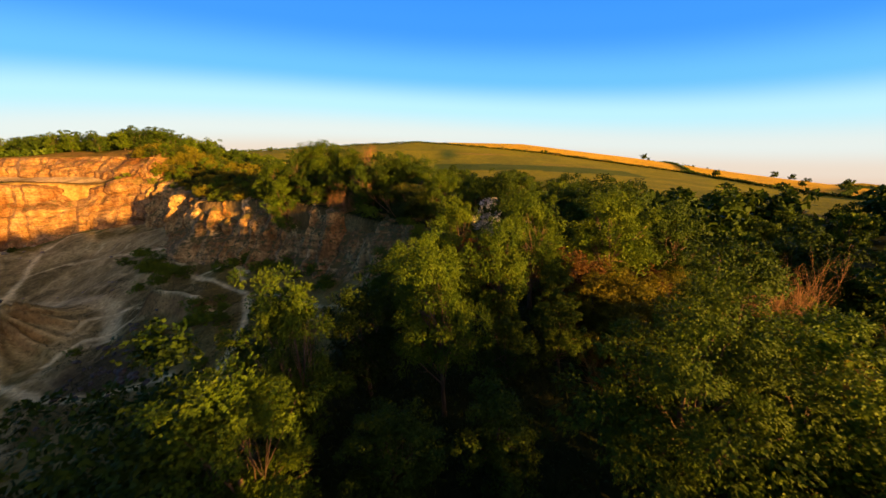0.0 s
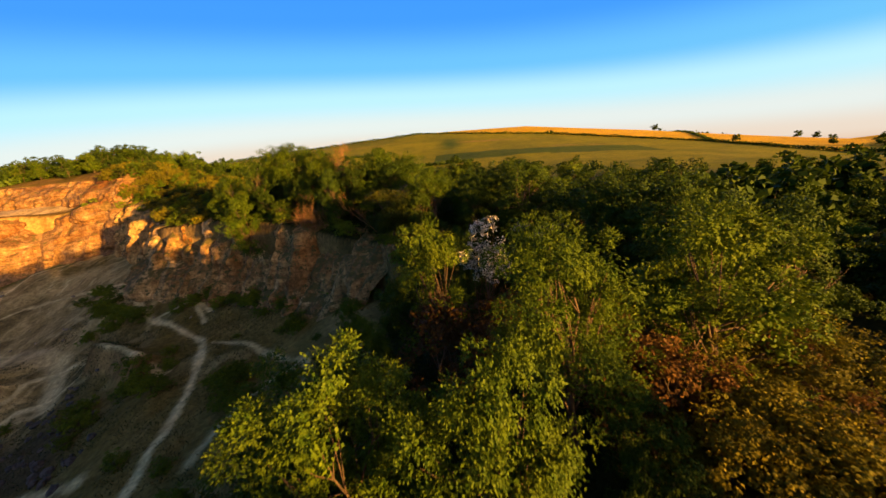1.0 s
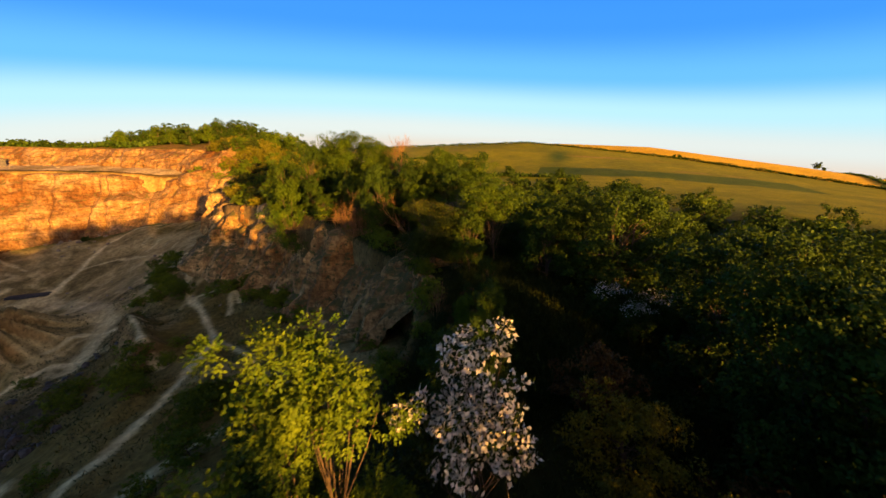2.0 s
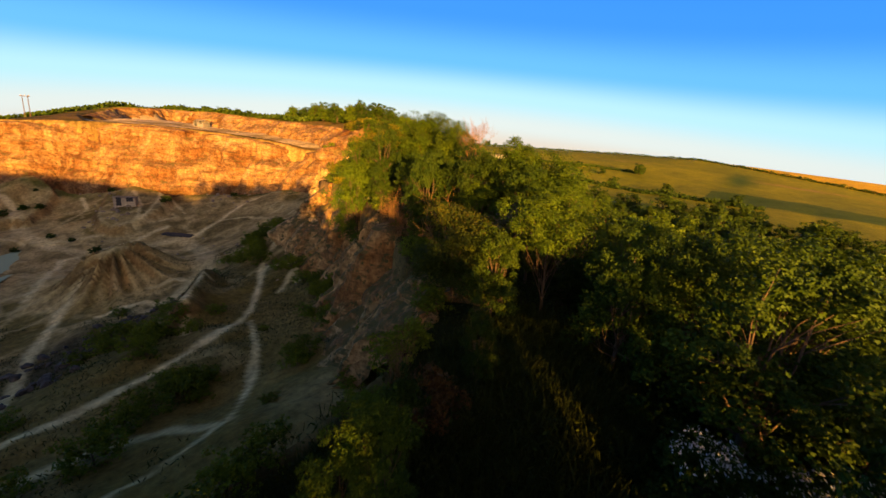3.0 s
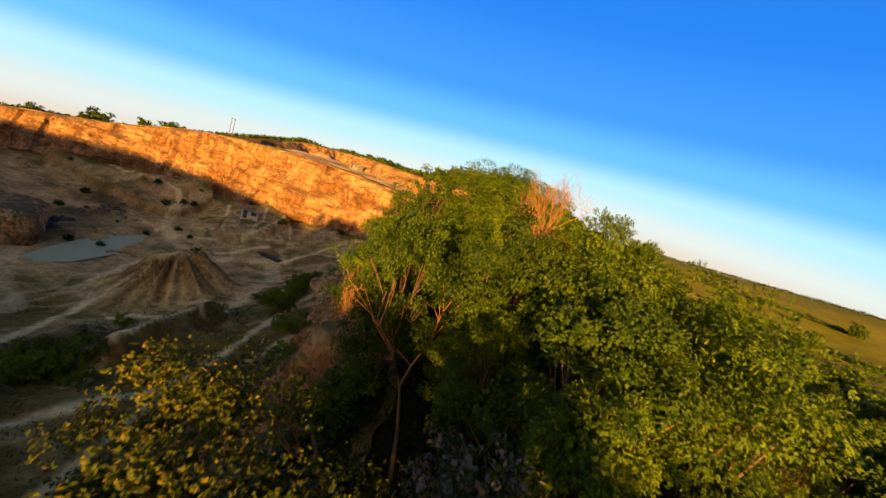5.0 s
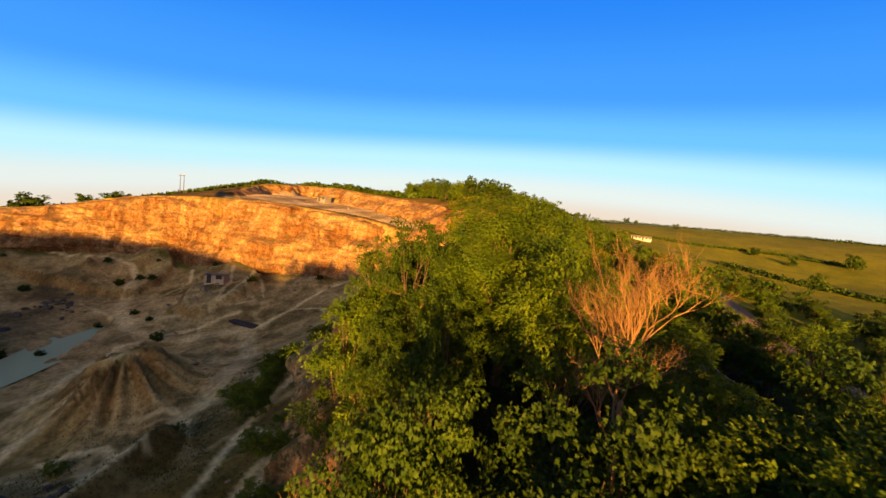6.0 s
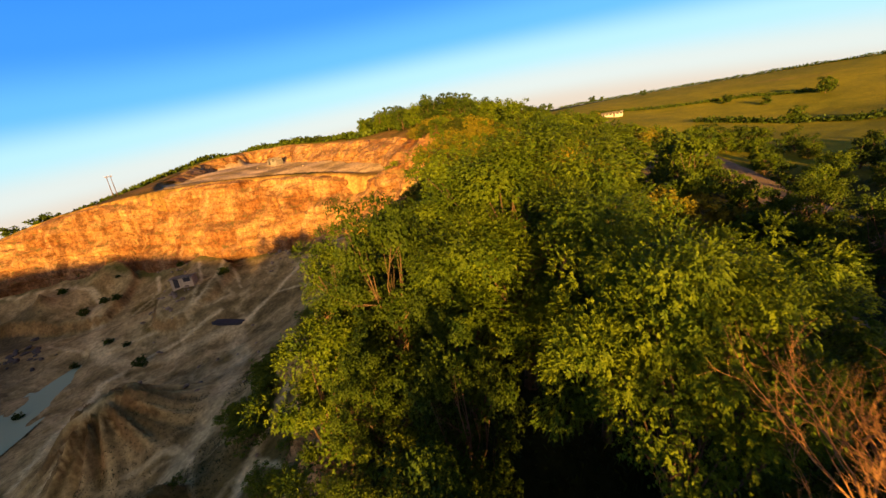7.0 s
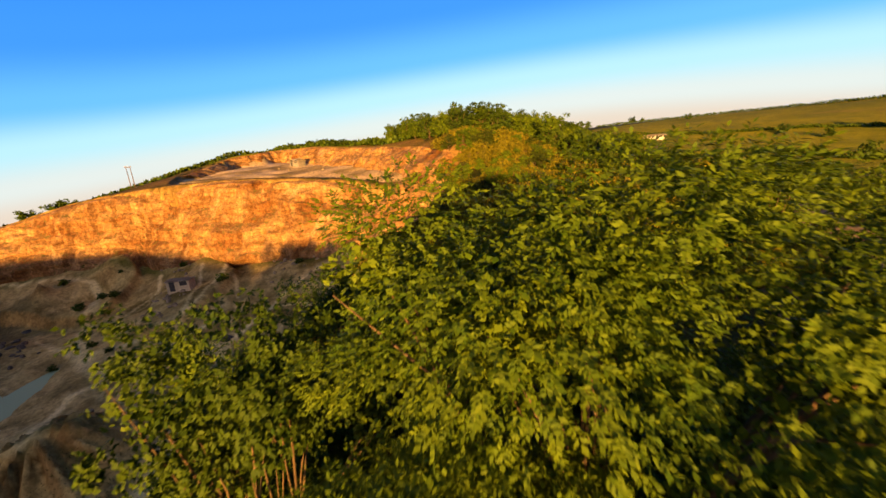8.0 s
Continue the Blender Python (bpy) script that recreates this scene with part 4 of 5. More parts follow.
UPPER = [
    (-22.9, 69.3, 26.7, "big_ash", 1.15), (-16.6, 66.4, 24.9, "flat_ash", 0.74), (-18.3, 61.9, 22.2, "dark2", 0.6), (-26.3, 66.0, 25.0, "dark1", 0.75), (-29.3, 65.2, 24.1, "ash0", 0.8), (-19.8, 69.2, 23.8, "hero0", 0.95), (-17.2, 72.0, 23.0, "hero1", 1.05), (-20.5, 64.3, 22.6, "dark0", 0.6), (-22.7, 66.3, 23.0, "dark1", 0.66), (-24.2, 63.4, 21.2, "dark2", 0.8), (-27.6, 63.6, 20.8, "ash1", 0.85),
    (-30.8, 66.2, 22.0, "ash0", 0.9), (-32.5, 69.0, 23.4, "dark1", 1.0), (-26.5, 73.5, 24.2, "dark0", 1.1), (-21.0, 75.6, 22.0, "ash0", 1.0), (-34.5, 73.5, 22.6, "ash2", 1.1), (-31.5, 79.0, 23.6, "ash1", 1.1),
    (-16.5, 97, 19.4, "dark0", 0.9), (-12.0, 92.5, 18.6, "ash1", 0.9), (-21.5, 104, 19.6, "dark2", 0.9), (-8.0, 86.5, 17.8, "dark1", 0.9),
    (-34, 112, 23.0, "midash0", 0.8), (-38, 118, 23, "mid0", 0.8), (-42, 125, 22.5, "midash0", 0.8), (-7, 88, 15.6, "mid1", 1.2), (0, 83, 15.4, "midash2", 1.2), (-20.5, 103.5, 15.6, "midash1", 1.0), (-25, 110.5, 16, "midash2", 1.0),
]
NEAR = FIRST + SHADE_TREES + HOLLOW + WOOD + UPPER
for x, y, top, key, wide in NEAR:
    plant(key, x, y, top, wide=wide, group="trees on the ridge")
plant("yellow", -5.8, 52.4, 20.0, wide=1.15)
plant("white", 2.7, 30.0, 20.2, wide=0.85)
plant("seedy", -5.0, 56.4, 19.9, wide=0.95)
for x, y, top in ((6.6, 47.2, 15.8), (9.4, 49.4, 14.8), (11.5, 50.5, 14.4), (13.9, 36.6, 14.6), (8.0, 46.5, 15.0)):
    plant("elder", x, y, top, wide=1.0)
for x, y, top in ((-1.0, 44.4, 15.8), (5.3, 37.4, 16.6), (6.6, 23.5, 17.8), (3.0, 27.2, 17.5), (0.4, 24.0, 18.8)):
    plant("brown", x, y, top)


# the tall one at (-6.5, 60.8) is added to shade the trees beyond
for x, y, top in ((-10.6, 61.6, 18.2), (-13.6, 64.6, 18.6), (-9.2, 63.4, 18.2), (-6.5, 60.8, 22.4), (-16.2, 63.6, 18.2), (-14.6, 65.2, 18.6), (-16.0, 67.4, 19.2), (-12.4, 65.4, 17.8), (-13.2, 68.4, 18.4), (-17.5, 61.5, 19.2), (-20.0, 63.0, 20.4), (-21.6, 61.4, 19.6), (-15.6, 60.6, 17.8)):
    plant("dark1", x, y, top, wide=1.0, group="trees on the ridge")
plant("bare_tree", -13.3, 64.3, 26.1, wide=0.95)
plant("fallen", -8.3, 57.6, 20.6, wide=1.0)
for x, y, top, wide in ((-17.0, 59.2, 19.8, 0.8), (-15.8, 59.8, 19.6, 0.7), (-18.5, 59.6, 19.2, 0.7), (-5.5, 66.5, 19.6, 0.8), (-4.2, 64.8, 19.2, 0.8), (-6.8, 68.6, 19.8, 0.8),
                        (18, 21, 17.6, 0.9), (20, 23, 17.4, 0.9), (16.2, 19.6, 17.2, 0.9), (7.0, 22.5, 18.2, 0.8), (8.2, 26, 17.2, 0.8), (8.8, 31.5, 16.2, 0.8), (-31, 75.5, 23.6, 0.6), (-3.3, 45.5, 16, 0.7)):
    plant(rnd.choice(["bare_shrub0", "bare_shrub1", "bare_shrub2"]), x, y, top, wide=wide, group="dry shrubs on the ridge")

for x, y, top in ((-16.6, 58.9, 19.9), (-18.0, 59.4, 19.6), (-5.0, 69.0, 20.4)):
    plant("bare_tall", x, y, top, wide=0.7, group="dry shrubs on the ridge")
for x, y, top, key in ((7.2, 19.5, 17.2, "bush0"), (8.4, 21.2, 17.2, "bush1"), (9.8, 20.0, 16.6, "bush2"), (10.8, 18.6, 16.2, "bush0"), (6.8, 21.6, 17.8, "brown"), (8.2, 17.6, 16.6, "bush1"), (11.8, 21.0, 16.0, "brown")):
    plant(key, x, y, top, wide=1.0, group="shrubs on the ridge", label="" if key != "brown" else "withered rust-brown shrub on the sunny slope")
# x, y, highest treetop along the camera's path, so trees stay below it
FLIGHT_LINE = [(0, -20, 20.6), (0.2, 0, 20.6), (3.3, 18, 20.4), (6.4, 34, 18.6), (4, 46, 18.8), (-1, 52.3, 19.6), (-10.4, 56.7, 21.0), (-14, 59.8, 22.4), (-20.4, 66, 23.4), (-26, 71, 25.5)]


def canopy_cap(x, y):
    """How high the wood may stand beside and under the camera's flight line."""
    d, i = line_distance(np.array(float(x)), np.array(float(y)), [p[:2] for p in FLIGHT_LINE])
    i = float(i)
    k = min(int(i), len(FLIGHT_LINE) - 2)
    return FLIGHT_LINE[k][2] + (FLIGHT_LINE[k + 1][2] - FLIGHT_LINE[k][2]) * (i - k) + max(0.0, float(d) - 4) * 0.25 - 0.8


taken = [(x, y, 2.3 * w) for x, y, _, _, w in NEAR] + [(-5.6, 53.4, 2.3), (2.7, 30.0, 1.5), (6.6, 47.2, 4.0), (9.4, 49.4, 4.0), (6.5, 44, 3), (-13, 62, 3)]


def GLADE(x, y):
    """Kept open: the cliff edge, the hollow on the crest, and the camera's sight of the lane."""
    return (x < 1.2 and 36 < y < 53) or (0.5 < x < 13 and 27 < y < 47) or (4 < x < 12 and 44 < y < 51) or (-33 < x < -13 and 74 < y < 106) or (6 < x < 21 and 11 < y < 37)


def scatter(count, area, keys, hmin, hmax, gap, group, low=False, wide=1.0):
    made = tries = 0
    while made < count and tries < count * 40:
        tries += 1
        x, y = area()
        # no tall trees within 5 m of the camera's flight line
        if not low and y < 68 and float(line_distance(np.array(x), np.array(y), [p[:2] for p in FLIGHT_LINE])[0]) < 5.0:
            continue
        if (GLADE(x, y) and not low and "scrub" not in keys[0]) or (x < -0.5 and 28 < y < 53):
            continue
        if any((x - a) ** 2 + (y - b) ** 2 < (gap + r * 0.55) ** 2 for a, b, r in taken):
            continue
        if float(inside_depth(np.array(x), np.array(y), PIT)) > -0.8 or float(inside_depth(np.array(x), np.array(y), BENCH)) > -0.5:
            continue
        h = rnd.uniform(hmin, hmax)
        top = float(height(x, y)) + h
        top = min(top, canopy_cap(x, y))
        key = rnd.choice(keys)
        s = (top - float(height(x, y))) / TREES[key][6]
        if s < 0.25:
            continue
        plant(key, x, y, top, wide=wide * rnd.uniform(0.95, 1.3), group=group, sink=0.13 * h)
        taken.append((x, y, gap))
        made += 1


def along(line, spread_left, spread_right):
    def pick():
        i = rnd.randrange(len(line) - 1)
        t = rnd.random()
        (ax, ay), (bx, by) = line[i][:2], line[i + 1][:2]
        dx, dy = bx - ax, by - ay
        n = math.hypot(dx, dy)
        o = rnd.uniform(-spread_left, spread_right)
        return ax + dx * t + dy / n * o, ay + dy * t - dx / n * o
    return pick


scatter(40, along([(5, -4), (5, 20), (6, 35), (3, 48), (-3, 58), (-20, 72)], 10, 13), ["ash0", "ash1", "ash2", "dark0", "dark1", "dark2"], 3.6, 5.6, 1.6, "trees on the ridge")
scatter(45, lambda: (rnd.uniform(6, 20), rnd.uniform(11, 36)), ["bush0", "bush1", "brown", "scrub0"], 1.4, 3.0, 0.8, "shrubs on the ridge", True)
scatter(110, along([(4, -4), (4, 20), (5, 35), (2, 48), (-6, 58), (-20, 70), (-30, 77)], 10, 13), ["scrub0", "scrub1", "scrub2"], 1.6, 3.0, 0.9, "shrubs on the ridge")
scatter(250, along([(-30, 74), (-44, 84), (-58, 97), (-74, 110), (-84, 116)], 9, 12), ["gold0", "gold1", "gold2", "midash0", "midash1", "scrub1"], 1.5, 2.8, 0.9, "shrubs on the ridge")
scatter(55, along([(-28, 72), (-42, 84), (-58, 98), (-76, 114)], -2, 26), ["gold0", "midash0", "mid1", "midash2"], 3.0, 4.8, 2.0, "trees on the ridge")
scatter(85, along([(-80, 114), (-100, 119), (-118, 122), (-150, 132), (-190, 150)], 2, 18), ["mid0", "mid1", "mid2", "midash0"], 4.0, 6.8, 1.9, "trees on the ridge")
ROAD = [(62, 10), (40, 46), (17.3, 76), (-4, 101.5), (-26, 128), (-53, 162), (-80, 196), (-124, 240), (-180, 275)]


def off_road(pick, gap):
    def inner():
        while True:
            x, y = pick()
            d, _ = line_distance(np.array(x), np.array(y), ROAD)
            e, _ = line_distance(np.array(x), np.array(y), LAYBY)
            if float(d) > gap and float(e) > gap - 1.5:
                return x, y
    return inner


LAYBY = [(-14.5, 84), (-22.7, 92.9), (-28.6, 100), (-35.5, 110.5), (-44, 124), (-51, 137), (-55, 150)]
scatter(60, off_road(along([(-30, 88), (-45, 105), (-60, 125), (-85, 145), (-115, 160)], 14, 12), 3.6), ["mid0", "mid1", "midash0", "midash1", "midash2"], 5, 7.5, 2.2, "roadside trees")
scatter(45, off_road(along([(-36, 108), (-20, 102), (-4, 88), (10, 70)], 7, 9), 3.4), ["mid0", "mid1", "midash1", "midash0"], 4.0, 6.4, 2.0, "roadside trees")
scatter(45, off_road(along(ROAD[4:8], 11, -4), 3.6), ["mid0", "mid1", "midash0", "gold0"], 3, 6, 1.8, "roadside trees")
scatter(80, off_road(along(ROAD[1:7], 4, 26), 4.2), ["mid0", "mid1", "mid2", "midash0", "midash1"], 3.6, 6.5, 2.6, "roadside trees")
scatter(40, off_road(along([(20, 0), (14, 30), (10, 62), (-8, 86), (-24, 112)], 6, 7), 4.0), ["mid0", "mid1", "midash0", "midash1", "scrub0", "scrub1"], 2.6, 5, 2.2, "roadside trees")
scatter(60, off_road(along([(70, 30), (50, 80), (35, 120), (10, 150), (-20, 190)], 14, 14), 5), ["mid0", "mid1", "mid2", "midash1"], 5, 8, 3.0, "roadside trees")
scatter(26, off_road(along([(34, 24), (33, 40), (25, 54), (14, 66)], 3, 3), 3.4), ["mid0", "mid1", "midash0", "mid2"], 4.5, 7, 2.2, "roadside trees")
scatter(30, along([(-230, 130), (-200, 118), (-170, 116), (-150, 118)], 3, 14), ["far0", "far1", "far2"], 1.5, 2.6, 2, "trees on the quarry rim")
scatter(26, along([(-240, 100), (-215, 70), (-200, 40), (-205, 0)], 6, 6), ["far0", "far1", "far2"], 1.0, 2.0, 2, "trees on the quarry rim")
for x, y, r in ((-171, 17.5, 1.15), (-171, 30, 0.8), (-170, 36, 0.8), (-170, 39, 0.5), (-172, 2, 0.7)):
    plant("far0", x, y, scale=r, wide=1.5, sink=1.3 * r, label="dark round tree on the skyline of the quarry rim")


# ---- undergrowth ----
def carpet(name, count, area, mat, length, width, tall, label, category, seed, keep, lean=0.6):
    """Loose leaves over the ground, thick in clumps."""
    rng = np.random.default_rng(seed)
    x = rng.uniform(area[0], area[1], count)
    y = rng.uniform(area[2], area[3], count)
    ok = keep(x, y)
    x, y = x[ok], y[ok]
    hump = np.clip(0.5 + 1.6 * fbm(x / 2.5, y / 2.5, 3, seed), 0.08, 1.4)
    z = height(x, y) + hump * tall * rng.random(len(x)) - 0.05
    axis = unit(np.stack([rng.normal(size=len(x)) * lean, rng.normal(size=len(x)) * lean, rng.uniform(0.1, 1.0, len(x))], axis=1))
    q = leaf_quads(rng, np.stack([x, y, z], axis=1), axis, length * rng.uniform(0.6, 1.3, len(x)), width * rng.uniform(0.7, 1.3, len(x)))
    return tagged(new(name, quads_mesh(name, q, mat)), label, category, kind="stuff")


def on_ridge(x, y):
    d, _ = line_distance(x, y, [(p[0], p[1]) for p in RIDGE])
    e, _ = line_distance(x, y, ROAD)
    f, _ = line_distance(x, y, LAYBY)
    return (d < 17) & (e > 4) & (f > 3) & (inside_depth(x, y, PIT) < 1.5)


def on_slope(x, y):
    d = inside_depth(x, y, PIT)
    return (d > 2) & (x > -62 + 10 * fbm(x / 9, y / 9, 2, 4)) & (tracks_tone(x, y) < 0.2) & (fbm(x / 5, y / 5, 3, 17) > -0.1)


def verge(x, y):
    e, _ = line_distance(x, y, ROAD)
    f, _ = line_distance(x, y, LAYBY)
    return ((e > 3.2) & (e < 7) | (f > 2.2) & (f < 5)) & (e > 3.2) & (f > 2.2)


carpet("undergrowth", 95000, (-45, 25, -14, 92), LEAF_SCRUB, 0.24, 0.10, 1.0, "bramble and nettle undergrowth covering the ridge", "undergrowth", 51, on_ridge)
carpet("long_grass", 60000, (-20, 22, 5, 75), LEAF_GRASS, 0.55, 0.035, 0.3, "long green grass between shrubs on the ridge", "grass", 52, on_ridge, 0.35)
carpet("tall_grass", 34000, (-3, 10, 36, 54), LEAF_GRASS, 0.75, 0.05, 0.5, "tall dark grass and nettles in the hollow", "grass", 57, on_ridge, 0.3)
carpet("dry_slope_grass", 30000, (5.5, 14, 14, 27), LEAF_STRAW, 0.55, 0.045, 0.7, "dry golden grass and stalks on the sunny slope", "grass", 58, on_ridge, 0.45)
carpet("rough_grass", 70000, (-64, -4, 2, 78), LEAF_GRASS, 0.30, 0.05, 0.25, "rough dull grass tufts on the quarry bank", "grass", 53, on_slope, 0.5)
carpet("dry_verge_grass", 40000, (-60, 60, 20, 160), LEAF_STRAW, 0.5, 0.05, 0.4, "dry straw-coloured grass along the road verge", "grass", 54, verge, 0.4)


# shrubs and weeds inside the quarry
for _ in range(130):
    x, y = rnd.uniform(-64, -8), rnd.uniform(15, 76)
    if float(inside_depth(np.array(x), np.array(y), PIT)) > 2.5 and float(tracks_tone(np.array(x), np.array(y))) < 0.1 and float(fbm(x / 7, y / 7, 3, 17)) > -0.05 and (x > -48 or rnd.random() < 0.3):
        plant(rnd.choice(["weed0", "weed1", "weed2"]), x, y, scale=rnd.uniform(0.2, 0.55), wide=1.3, group="shrubs on the quarry floor", label="low green shrub on the quarry floor")
for _ in range(60):
    x, y = rnd.uniform(-150, -90), rnd.uniform(18, 90)
    if float(inside_depth(np.array(x), np.array(y), PIT)) > 9 and float(fbm(x / 9, y / 9, 3, 19)) > 0.05:
        plant("far1", x, y, scale=rnd.uniform(0.15, 0.35), wide=1.4, group="shrubs on the quarry floor", label="low green shrub on the quarry floor")
for x, y in resample([(-44, 63.5), (-48, 66.5), (-52, 66), (-55, 69)], 1.6):
    plant(rnd.choice(["weed0", "weed1"]), float(x), float(y) - 3.0, scale=rnd.uniform(0.5, 0.8), wide=1.2, group="shrubs on the quarry floor", label="low green shrub on the quarry floor")
for x, y in resample(PIT[4:14], 2.2):
    if rnd.random() < 0.6:
        plant(rnd.choice(["weed0", "weed1", "weed2"]), float(x) + rnd.uniform(-0.3, 1.5), float(y) + rnd.uniform(-0.3, 1.5), scale=rnd.uniform(0.35, 0.75), wide=1.1, group="shrubs on the quarry edge")


# green thickets beside the worn path
for line, count, spread in (([(-50, 61), (-54, 65), (-58, 69), (-63, 74)], 22, 1.3), ([(-36, 63.5), (-31, 62), (-26, 59.5), (-21, 56)], 20, 1.5), ([(-41, 47), (-36, 44.5), (-31, 43)], 12, 1.4), ([(-24, 46), (-20, 43), (-17, 38)], 12, 2.0)):
    row = resample(line, 0.5)
    for _ in range(count):
        x, y = row[rnd.randrange(len(row))]
        x, y = float(x) + rnd.gauss(0, spread), float(y) + rnd.gauss(0, spread)
        if float(tracks_tone(np.array(x), np.array(y))) < 0.1:
            plant(rnd.choice(["weed0", "weed1", "weed2"]), x, y, scale=rnd.uniform(0.4, 0.8), wide=1.2, group="shrubs on the quarry floor")


# shrubs clinging to the shaded rock face
face = resample(PIT[6:14], 1.3)
for i, (x, y) in enumerate(face[:-1]):
    if rnd.random() < 0.55:
        t = face[i + 1] - face[i]
        t = t / np.linalg.norm(t)
        o = rnd.uniform(0.8, 4.5)
        px, py = x + t[1] * -o, y - t[0] * -o
        if float(inside_depth(np.array(px), np.array(py), PIT)) > 0.3:
            plant(rnd.choice(["weed0", "weed1", "weed2"]), float(px), float(py), scale=rnd.uniform(0.3, 0.65), wide=1.2, group="shrubs on the rock face", label="green shrub clinging to the brown rock face")


# ---- hedges and far trees ----
def hedge(line, tall, thick, seed, label, step=0.8, leaf=1.1):
    rng = np.random.default_rng(seed)
    p = resample(line, step)
    n = len(p) * 22
    at = p[rng.integers(0, len(p), n)] + rng.normal(size=(n, 2)) * thick * 0.5
    lift = tall * np.clip(0.75 + 0.6 * fbm(at[:, 0] / 9, at[:, 1] / 9, 3, seed), 0.3, 1.5)
    z = height(at[:, 0], at[:, 1]) + lift * rng.random(n)
    q = leaf_quads(rng, np.column_stack([at, z]), unit(rng.normal(size=(n, 3))), leaf, leaf * 0.8)
    return tagged(new("hedge", quads_mesh("hedge", q, LEAF_DARK)), label, "hedge", "hedges between the fields")


HEDGE = "dark field hedge between green and ripe crops"
hedge(FIELD_EDGE[1:6], 2.2, 1.6, 1, HEDGE, 1.2)
hedge(FIELD_EDGE[5:], 2.2, 1.6, 2, HEDGE, 1.2)
hedge([(204, 345), (260, 480), (300, 600)], 2.0, 1.4, 3, HEDGE, 1.5)
hedge([(215, 224), (330, 330), (520, 430)], 2.2, 1.5, 4, HEDGE, 1.5)
hedge([(-165, 300), (-130, 320), (-95, 350), (-60, 352)], 1.6, 1.4, 5, "low hedge beside a farm building", 1.2)
hedge([(-90, 262), (-60, 258), (-30, 262), (10, 262)], 2.4, 2.2, 6, "uneven hedge along the foot of the green field", 1.0)
hedge([(310, 640), (420, 640), (560, 650), (720, 720), (900, 860)], 7.0, 14.0, 8, "dark belt of woodland on the far horizon", 3.0, 4.0)
hedge([(-176, -30), (-178, 10), (-180, 45), (-188, 62), (-214, 82), (-222, 104), (-205, 113), (-165, 116), (-120, 118)], 1.5, 2.6, 7, "low dark scrub along the quarry rim", 0.7)
for x, y, s in ((254, 545, 1.5), (262, 548, 0.8), (100, 440, 0.8), (96, 441, 0.7), (219, 340, 1.1), (246, 287, 0.9), (255, 264, 1.6), (262, 268, 1.0), (-62, 345, 1.6), (-190, 420, 1.0), (-270, 470, 1.3), (-262, 476, 0.9), (-240, 330, 1.4), (-200, 300, 1.6), (-215, 312, 1.4)) + (
                (30, 52, 1.9), (36, 60, 2.0), (27, 63, 1.7), (46, 66, 1.9), (60, 72, 1.9), (74, 66, 2.0), (82, 74, 1.9), (92, 70, 2.1), (84, 60, 1.8), (96, 84, 2.0), (-100, 330, 1.0), (-80, 322, 0.9), (-30, 265, 1.2), (0, 262, 1.1), (-55, 262, 1.2), (330, 420, 1.3), (390, 470, 1.4), (450, 520, 1.5), (480, 470, 1.2), (420, 400, 1.1)):
    plant(rnd.choice(["far0", "far1", "far2"]), x, y, scale=s, wide=1.05, group="trees in the farmland")


# ---- roads ----
def ribbon(line, half_left, half_right, step, lift, crown=0.0):
    p = resample(line, step)
    t = unit(np.gradient(p, axis=0))
    right = np.stack([t[:, 1], -t[:, 0]], axis=1)
    cols = np.linspace(-half_left, half_right, 5)
    xy = p[:, None, :] + right[:, None, :] * cols[None, :, None]
    z = height(xy[..., 0], xy[..., 1])
    z = np.maximum(z.max(axis=1, keepdims=True), z) + lift
    co = np.concatenate([xy, np.broadcast_to(z[..., :1] if z.ndim == 3 else z[..., None], xy.shape[:2] + (1,))], axis=-1)
    n = len(p)
    ids = np.arange(n * 5).reshape(n, 5)
    f = np.stack([ids[:-1, :-1], ids[:-1, 1:], ids[1:, 1:], ids[1:, :-1]], axis=-1).reshape(-1, 4)
    return co.reshape(-1, 3), f.tolist()


v, f = ribbon(ROAD, 2.9, 2.9, 1.5, 0.12)
road = tagged(new("road", mesh_of("road", v, f, ASPHALT, True)), "two-lane asphalt country road with painted lines", "road", kind="structure")
v, f = ribbon(LAYBY, 1.45, 1.45, 1.2, 0.10)
tagged(new("road", mesh_of("road", v, f, ASPHALT, True)), "narrow asphalt lane beside a wooden rail fence", "road", kind="structure")
for off in (-2.65, 2.65):
    v, f = ribbon(ROAD, -off + 0.07, off + 0.07, 1.5, 0.135)
    child("edge_line", mesh_of("edge_line", v, f, ROADPAINT), road)
centre = resample(ROAD, 1.0)
for i in range(20, min(len(centre) - 4, 200), 6):
    v, f = ribbon([tuple(centre[i]), tuple(centre[i + 1]), tuple(centre[i + 2])], 0.07, 0.07, 0.7, 0.14)
    child("centre_dash", mesh_of("centre_dash", v, f, ROADPAINT), road)

v, f = ribbon([(-52, 150), (-75, 156), (-105, 166), (-150, 184)], 1.6, 1.6, 1.5, 0.10)
tagged(new("road", mesh_of("road", v, f, ASPHALT, True)), "narrow asphalt lane climbing behind the wooded ridge", "road", kind="structure")
# rail fence along the lane
fence = tagged(new("rail_fence"), "low weathered wooden rail fence beside the lane", "fence")
rail_line = resample([(x + 3.0, y + 2.0) for x, y in LAYBY[1:5]], 2.4)
post = bm_mesh("post", box((0.12, 0.12, 1.1), (0, 0, 0.45), 0, 0.015), TIMBER)
